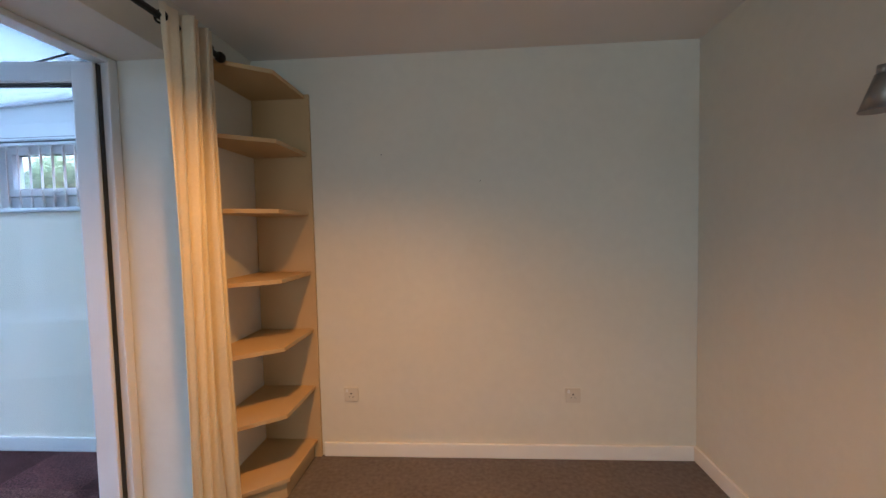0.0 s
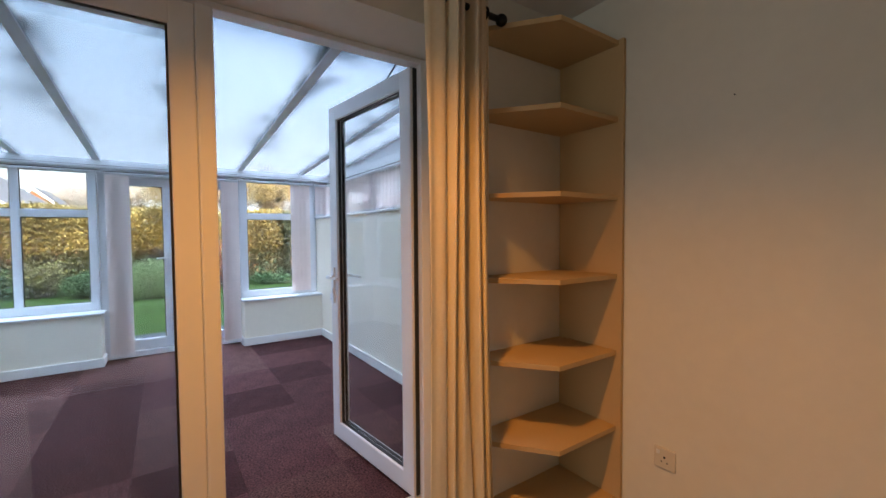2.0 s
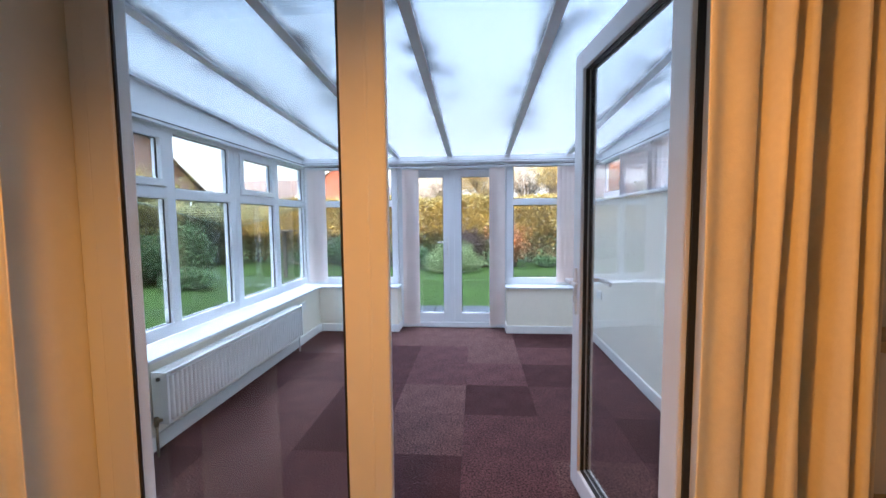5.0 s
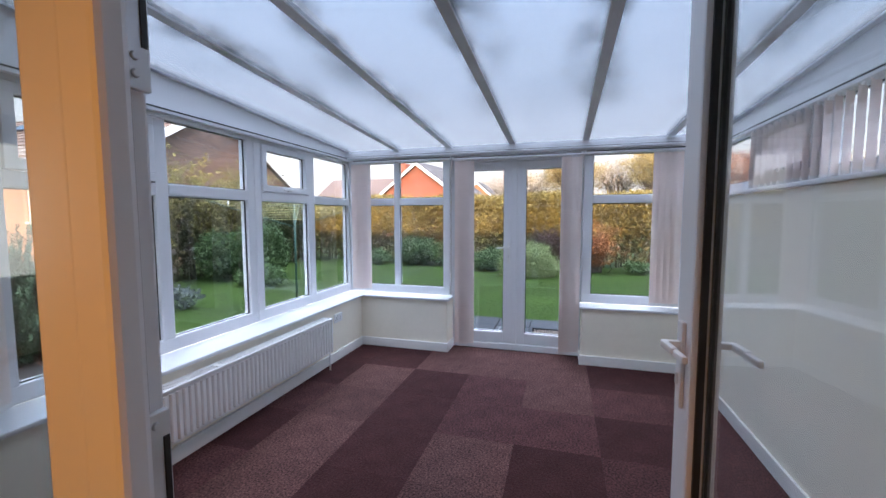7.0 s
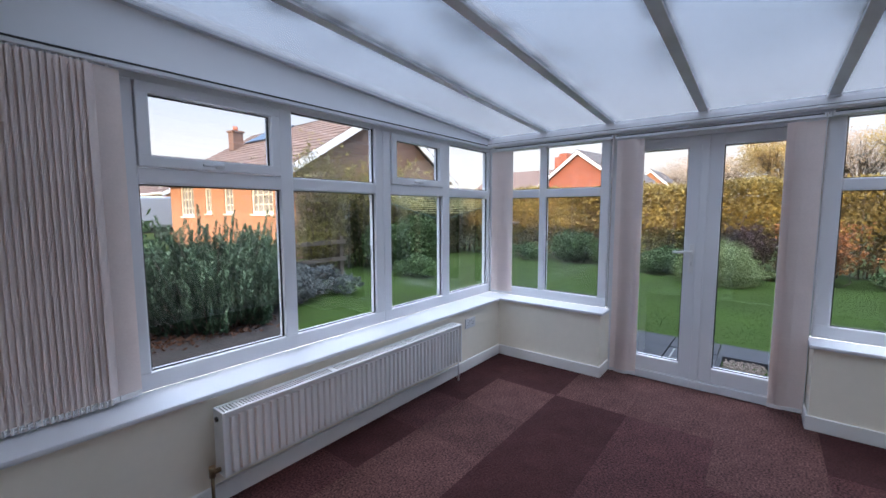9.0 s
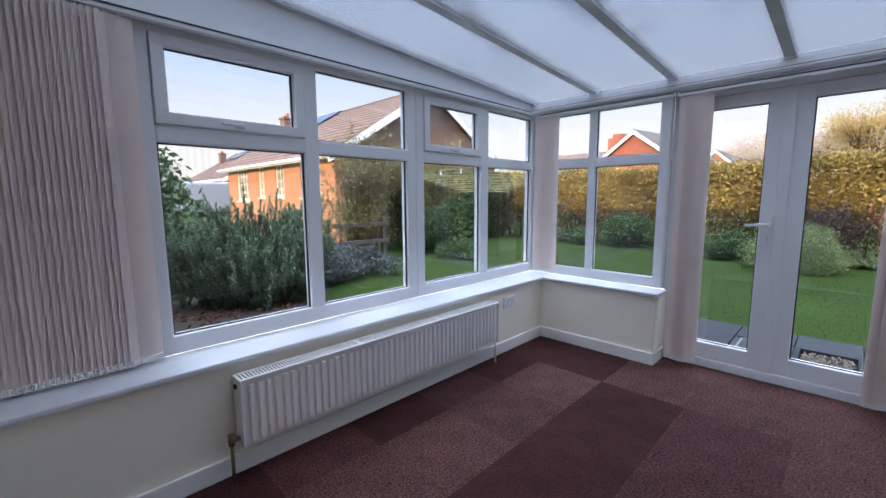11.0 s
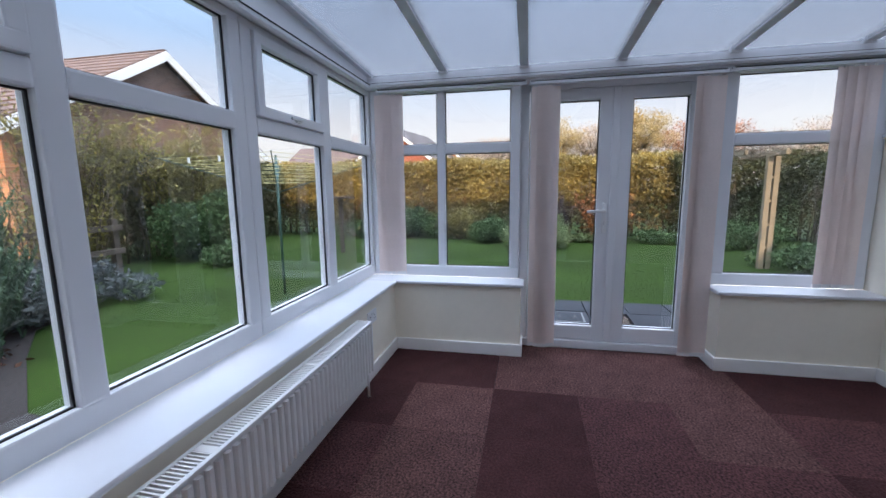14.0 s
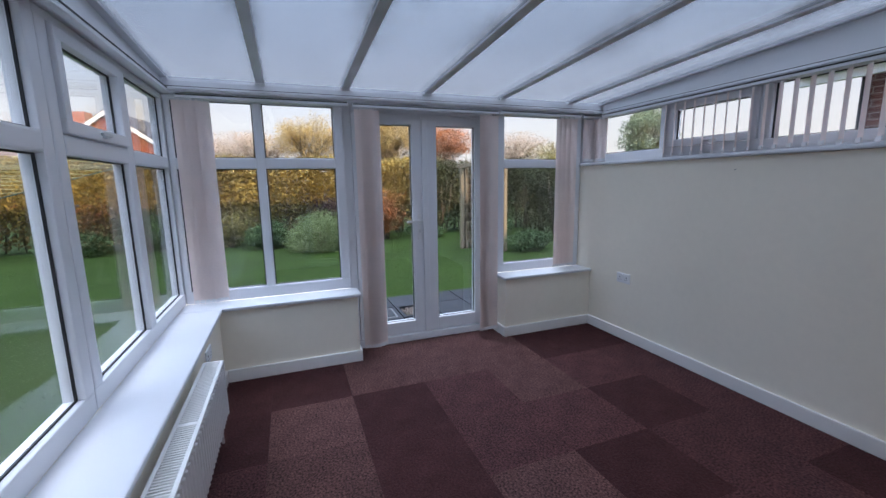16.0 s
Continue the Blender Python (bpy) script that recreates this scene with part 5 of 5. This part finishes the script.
# trees beyond the hedge
def tree(x, y, h, r, mat, label, n, seed, crown=0.55):
    rnd = random.Random(seed)
    t = thing("tree", label, "tree", at=(x, y, GZ))
    bm = add_tube(bmesh.new(), (x, y, GZ), (x, y, GZ + h * 0.45), 0.22, 0.15, 9)
    blobs = []
    for _ in range(64):
        d = Vector((rnd.gauss(0, 1), rnd.gauss(0, 1), rnd.gauss(0.25, 1))).normalized() * rnd.uniform(0.35, 1.0)
        tip = (x + r * 0.85 * d.x, y + r * 0.85 * d.y, GZ + h * (1 - crown / 2) + h * crown * 0.45 * d.z)
        foot = (x, y, GZ + h * rnd.uniform(0.25, 0.45))
        mid = ((foot[0] + tip[0]) / 2, (foot[1] + tip[1]) / 2, (foot[2] + tip[2]) / 2 + 0.3)
        add_tube(bm, foot, mid, 0.06, 0.03, 5)
        add_tube(bm, mid, tip, 0.03, 0.008, 5)
        blobs.append((*tip, r * rnd.uniform(0.20, 0.38), h * rnd.uniform(0.055, 0.105)))
        for _ in range(3):
            q = (tip[0] + rnd.uniform(-1, 1) * r * 0.25, tip[1] + rnd.uniform(-1, 1) * r * 0.25, tip[2] + rnd.uniform(-0.2, 1.0) * h * 0.08)
            add_tube(bm, mid, q, 0.018, 0.005, 4)
    part("trunk", bm, M_BARK, t)
    v, f = leaf_cloud(in_blobs(int(1.6 * n), blobs, 0.1), 0.068)
    ob = new("crown", mesh_from("crown", v - np.array(t.location), f, mat))
    ob.parent = t


tree(-45, 2.0, 8.2, 4.0, M_TREE, "round golden autumn tree beyond the hedge", 9000, 1)
tree(-47, -3.0, 7.0, 4.5, M_PALE, "half-bare autumn tree beyond the hedge", 5000, 2)
tree(-42, 9.0, 8.6, 3.6, M_TREE, "golden autumn tree beyond the hedge", 9500, 3)
tree(-46, 6.5, 7.8, 4.5, M_PALE, "thinning autumn tree beyond the hedge", 5000, 4)
tree(-44, 15.5, 7.5, 4.5, M_RUST, "rust-brown autumn tree beyond the hedge", 8000, 5)
tree(-40, 22.0, 6.5, 4.5, M_PALE, "half-bare tree beyond the hedge", 5000, 6)
tree(-25, 17.0, 4.2, 3.0, M_SHRUB, "thin bare-branched tree behind the dark hedge", 2500, 7)
tree(-62, -8.0, 8.0, 6.0, M_PALE, "distant half-bare tree beyond the houses", 5000, 8)
tree(-60, 14.0, 8.5, 6.0, M_PALE, "distant half-bare tree beyond the houses", 5000, 9)
tree(-20.2, 19.0, 5.6, 1.7, M_SAGE_TREE, "slim grey-green tree outside the high windows", 6000, 10)


# ---- houses ----
def wall_with_holes(bm, x, y0, y1, z0, z1, holes, thick):
    """A wall across x with window holes (y0, y1, z0, z1), built as strips round them."""
    ys = sorted({y0, y1, *[h[0] for h in holes], *[h[1] for h in holes]})
    for a, b in zip(ys, ys[1:]):
        cut = [h for h in holes if h[0] <= a and h[1] >= b]
        spans = [(z0, cut[0][2]), (cut[0][3], z1)] if cut else [(z0, z1)]
        for p, q in spans:
            add_box(bm, x - thick, x, a, b, p, q)


M_FAR_PANE = material("pale_mottled_pane", (0.27, 0.25, 0.22), 0.12, vary=0.45, scale=1.6)
M_CREAM_FRAME = material("cream_window_paint", (0.78, 0.71, 0.57), 0.45, vary=0.05, scale=3)


def georgian_window(parent, x, y0, y1, z0, z1, cols, rows):
    w = box("window", (x - 0.10, x - 0.085, y0, y1, z0, z1), M_FAR_PANE, parent, label="pale mottled panes behind cream glazing bars")
    part("frame", ring(bmesh.new(), "y", y0, y1, x - 0.085, x - 0.03, z0, z1, 0.10), M_CREAM_FRAME, w)
    for i in range(1, cols):
        y = y0 + (y1 - y0) * i / cols
        box("glazing_bar", (x - 0.083, x - 0.05, y - 0.026, y + 0.026, z0 + 0.06, z1 - 0.06), M_CREAM_FRAME, w)
    for j in range(1, rows):
        z = z0 + (z1 - z0) * j / rows
        box("glazing_bar", (x - 0.083, x - 0.052, y0 + 0.06, y1 - 0.06, z - 0.024, z + 0.024), M_CREAM_FRAME, w)
    box("sill", (x - 0.09, x + 0.05, y0 - 0.05, y1 + 0.05, z0 - 0.06, z0 - 0.002), M_CREAM_FRAME, w)


def roof_slope(parent, mat, low, high, y0, y1, courses, name="roof", piece=True):
    """A tiled slope as overlapping courses between two lines across y: low and high are (x, z)."""
    dx, dz = (high[0] - low[0]) / courses, (high[1] - low[1]) / courses
    bm = bmesh.new()
    for i in range(courses):
        a = (low[0] + dx * i, low[1] + dz * i)
        b = (a[0] + dx * 1.15, a[1] + dz * 1.15)
        add_prism(bm, [(a[0], a[1] - 0.01), (b[0], b[1] - 0.03), (b[0], b[1] - 0.005), (a[0], a[1] + 0.035)], y0, y1, "y")
    return part(name, bm, mat, parent)


# the brick bungalow beyond the side garden
bung = thing("neighbour_bungalow", "orange brick bungalow with white bargeboards and brown tiles", "house", at=(-13.0, -16.0, GZ))
bm = bmesh.new()
windows = [(-19.80, -18.35, 1.15, 2.62), (-17.20, -16.60, 1.28, 2.62), (-15.45, -14.70, 1.28, 2.62), (-13.30, -11.85, 1.28, 2.62)]
wall_with_holes(bm, -8.8, -21.0, -10.9, GZ, 2.80, windows, 0.25)
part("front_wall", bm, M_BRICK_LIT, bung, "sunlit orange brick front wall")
for k, (y0, y1, z0, z1) in enumerate(windows):
    georgian_window(bung, -8.8, y0, y1, z0, z1, 4 if k in (0, 3) else 2, 4)
# shade on the gable and rear is put into the darker brick colour
part("gable_wall", add_prism(bmesh.new(), [(-9.05, GZ), (-17.2, GZ), (-17.2, 2.60), (-13.0, 5.26), (-9.05, 2.72)], -11.15, -10.9), M_BRICK_DARK, bung, "brick gable wall, its shade put into a darker brown brick")
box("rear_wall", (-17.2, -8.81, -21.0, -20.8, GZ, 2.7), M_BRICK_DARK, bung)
roof_slope(bung, M_TILE_ROOF, (-8.45, 2.66), (-13.0, 5.46), -21.4, -10.65, 15)
roof_slope(bung, M_TILE_ROOF, (-17.6, 2.66), (-13.0, 5.46), -21.4, -10.65, 15)
for sgn, x in ((1, -8.45), (-1, -17.55)):
    part("bargeboard", add_prism(bmesh.new(), [(x, 2.36), (-13.0, 5.16), (-13.0, 5.44), (x, 2.64)], -10.66, -10.61), M_GLOSS, bung, "white bargeboard")
box("fascia", (-8.52, -8.44, -21.3, -10.68, 2.50, 2.66), M_GLOSS, bung, label="white fascia")
part("gutter", add_tube(bmesh.new(), (-8.40, -21.3, 2.58), (-8.40, -10.7, 2.58), 0.05, sides=8), M_GLOSS, bung)
bm = add_box(bmesh.new(), -0.72, 0.72, -1.2, 1.2, 0, 0.05)
bm.transform(Matrix.Translation((-12.28, -18.2, 5.08)) @ Matrix.Rotation(math.atan2(2.80, 4.55), 4, "Y"))
part("solar_panel", bm, M_SOLAR, bung, "dark blue solar panel")
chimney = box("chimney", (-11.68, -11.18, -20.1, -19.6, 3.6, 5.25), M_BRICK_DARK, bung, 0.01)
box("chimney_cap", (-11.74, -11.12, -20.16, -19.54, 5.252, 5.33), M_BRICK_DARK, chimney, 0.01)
pot = part("chimney_pot", add_tube(bmesh.new(), (-11.43, -19.85, 5.33), (-11.43, -19.85, 5.56), 0.13, 0.11, 10), M_BRICK_RED, bung)


def far_house(at, w, h, eave, axis, wall_mat, roof_mat, depth, label, chimney=True):
    """A bungalow with its gable facing +x or its long side facing +x."""
    x, y = at
    hs = thing("far_house", label, "house", at=(x, y, GZ))
    if axis == "gable":
        part("wall", add_prism(bmesh.new(), [(y - w / 2, GZ), (y + w / 2, GZ), (y + w / 2, eave), (y, h), (y - w / 2, eave)], x - depth, x, "x"), wall_mat, hs)
        for s in (-1, 1):
            part("roof", add_prism(bmesh.new(), [(y + s * (w / 2 + 0.4), eave - 0.25), (y, h + 0.02), (y, h + 0.22), (y + s * (w / 2 + 0.4), eave - 0.05)], x - depth - 0.3, x + 0.25, "x"), roof_mat, hs)
            part("bargeboard", add_prism(bmesh.new(), [(y + s * (w / 2 + 0.4), eave - 0.35), (y, h - 0.10), (y, h + 0.16), (y + s * (w / 2 + 0.4), eave - 0.09)], x + 0.252, x + 0.30, "x"), M_GLOSS, hs)
        if chimney:
            box("chimney", (x - depth * 0.5 - 0.4, x - depth * 0.5 + 0.4, y - w * 0.42, y - w * 0.42 + 0.7, eave, h + 0.5), M_BRICK_RED, hs)
    else:
        part("wall", add_prism(bmesh.new(), [(x - depth, GZ), (x, GZ), (x, eave), (x - depth / 2, h), (x - depth, eave)], y - w / 2, y + w / 2), wall_mat, hs)
        for s in (0, 1):
            edge = x + 0.4 if s else x - depth - 0.4
            part("roof", add_prism(bmesh.new(), [(edge, eave - 0.1), (x - depth / 2, h), (x - depth / 2, h + 0.2), (edge, eave + 0.1)], y - w / 2 - 0.3, y + w / 2 + 0.3), roof_mat, hs)
        if chimney:
            box("chimney", (x - depth / 2 - 0.4, x - depth / 2 + 0.4, y + w * 0.2, y + w * 0.2 + 0.7, h - 0.6, h + 1.2), M_BRICK_RED, hs)
        for k in (-0.3, 0.1):
            w0 = box("window", (x, x + 0.03, y + w * k, y + w * k + 1.4, 0.9, 2.0), material("far_pane", (0.08, 0.09, 0.11), 0.1), hs)
            part("frame", ring(bmesh.new(), "y", y + w * k - 0.05, y + w * k + 1.45, x + 0.031, x + 0.07, 0.85, 2.05, 0.08), M_GLOSS, w0)
    return hs


far_house((-30.0, -9.3), 7.6, 5.35, 2.6, "gable", M_BRICK_RED, M_GREY_ROOF, 6.0, "red brick gabled house beyond the hedge").rotation_euler[2] = radians(-9)
far_house((-33.0, -15.5), 9.0, 4.8, 2.6, "side", M_BRICK_RED, M_TILE_ROOF, 7.0, "brown-tiled house beyond the hedge")
far_house((-46.0, -8.0), 5.0, 5.2, 2.8, "gable", M_BRICK_LIT, M_GREY_ROOF, 7.0, "small distant gabled house", False)
copy_thing(bung, Matrix.Translation((-16.0, -36.0, GZ)))["label"] = "second orange brick bungalow further along the road"
# grey van parked on the neighbour's drive
van = thing("parked_van", "pale grey panel van parked on the drive", "van", at=(-8.1, -24.5, GZ))
M_VAN = material("grey_van_paint", (0.36, 0.38, 0.42), 0.3, vary=0.03)
bm = add_box(bmesh.new(), -9.9, -6.9, -25.4, -23.7, 0.55, 2.15, 0.12)
part("body", bm, M_VAN, van)
part("cab", add_prism(bmesh.new(), [(-6.9, 0.55), (-5.6, 0.55), (-5.6, 1.15), (-6.1, 1.3), (-6.7, 2.05), (-6.9, 2.05)], -25.35, -23.75), M_VAN, van)
box("underframe", (-9.8, -5.8, -25.2, -23.9, 0.25, 0.548), M_DARK, van, label="dark underframe")
for x in (-9.2, -6.3):
    wheel = part("wheel", add_tube(bmesh.new(), (x, -23.95, 0.14), (x, -23.72, 0.14), 0.34, sides=18), M_GASKET, van)
    part("hub", add_tube(bmesh.new(), (x, -23.72, 0.14), (x, -23.70, 0.14), 0.18, sides=14), M_METAL, wheel)

# the brick house seen through the high windows
north = thing("north_house", "brown brick house with white fascia close by", "house", at=(1.0, 7.5, GZ))
box("wall", (-4.90, 6.0, 6.2, 9.0, GZ, 2.62), M_BRICK_MAROON, north)
box("fascia", (-5.4, 6.2, 5.85, 5.93, 2.52, 2.70), M_GLOSS, north)
part("gutter", add_tube(bmesh.new(), (-5.4, 5.80, 2.66), (6.2, 5.80, 2.66), 0.055, sides=8), M_GLOSS, north)
part("downpipe", add_tube(bmesh.new(), (-4.85, 6.15, GZ), (-4.85, 6.15, 2.6), 0.035, sides=8), M_DARK, north, "dark downpipe")
part("roof", add_prism(bmesh.new(), [(5.75, 2.68), (9.2, 4.6), (9.2, 4.8), (5.75, 2.76)], -5.45, 6.3, "x"), M_GREY_ROOF, north)

# the house to which the conservatory belongs, closed by plain walls and a roof
own = thing("own_house", "plain roof and walls of the house behind the lounge", "house", at=(4.0, 0.0, GZ), kind="structure")
for edge in (-1.85, 8.4):
    part("roof", add_prism(bmesh.new(), [(edge, 2.50), (3.2, 5.55), (3.2, 5.70), (edge, 2.65)], -7.0, 5.4), M_TILE_ROOF, own)
for y in (-6.8, 5.0):
    part("gable", add_prism(bmesh.new(), [(-1.44, 2.502), (7.95, 2.502), (3.2, 5.50)], y, y + 0.2), M_BRICK_RED, own)
box("rear_wall", (7.8, 8.0, -6.8, 5.2, GZ, 2.499), M_BRICK_RED, own)
box("side_wall_north", (-1.44, 7.8, 5.0, 5.2, GZ, 2.499), M_BRICK_RED, own)
box("side_wall_south", (-1.44, 7.8, -6.8, -6.6, GZ, 2.499), M_BRICK_RED, own)
box("garden_wall_north", (-1.44, -1.30, 2.60, 5.0, GZ, 2.499), M_BRICK_RED, own)
box("garden_wall_south", (-1.44, -1.30, -6.6, -4.21, GZ, 2.499), M_BRICK_RED, own)

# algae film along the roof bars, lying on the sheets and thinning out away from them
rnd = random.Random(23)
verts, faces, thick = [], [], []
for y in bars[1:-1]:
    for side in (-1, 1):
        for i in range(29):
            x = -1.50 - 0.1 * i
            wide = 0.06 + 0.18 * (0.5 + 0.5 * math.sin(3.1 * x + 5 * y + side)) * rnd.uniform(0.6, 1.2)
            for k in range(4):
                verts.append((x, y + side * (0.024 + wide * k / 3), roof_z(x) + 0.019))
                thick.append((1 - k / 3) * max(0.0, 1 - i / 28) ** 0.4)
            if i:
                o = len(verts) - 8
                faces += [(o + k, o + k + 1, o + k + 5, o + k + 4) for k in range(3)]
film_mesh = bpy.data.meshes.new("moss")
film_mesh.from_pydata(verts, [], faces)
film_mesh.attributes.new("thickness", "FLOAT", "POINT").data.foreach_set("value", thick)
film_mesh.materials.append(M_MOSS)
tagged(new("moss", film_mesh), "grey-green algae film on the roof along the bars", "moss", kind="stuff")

# ---- carpet tiles ----
carpet = thing("floor_conservatory", "maroon-brown carpet tiles laid in mixed shades", "floor", at=(-3.2, 0.7, 0), kind="structure")
SHADES = ["0022200", "0201211", "1201101", "0202011", "1202110", "0210121", "1201210", "0121201"]
tile_data = {}
for i in range(8):
    for j in range(7):
        x0, x1 = -4.43 + 0.5 * (i - 1), -4.43 + 0.5 * i
        y0, y1 = -1.085 + 0.5 * j, -0.585 + 0.5 * j
        if i == 0:
            x0 = -5.189 if 2 <= j <= 4 else -4.964
        y0, y1, x1 = max(y0, -0.898), min(y1, 2.288), min(x1, -1.31)
        if i == 0 and j == 2:
            y0 = -0.083
        k = int(SHADES[i][j])
        key = (round(x1 - x0, 3), round(y1 - y0, 3), k)
        if key not in tile_data:
            tile_data[key] = mesh_only("carpet_tile", add_box(bmesh.new(), 0.0005, x1 - x0 - 0.0005, 0.0005, y1 - y0 - 0.0005, -0.012, 0.0, 0.001), M_TILES[k])
        t = new("carpet_tile", tile_data[key])
        t.parent = carpet
        t.location = (x0 + 3.2, y0 - 0.7, 0)
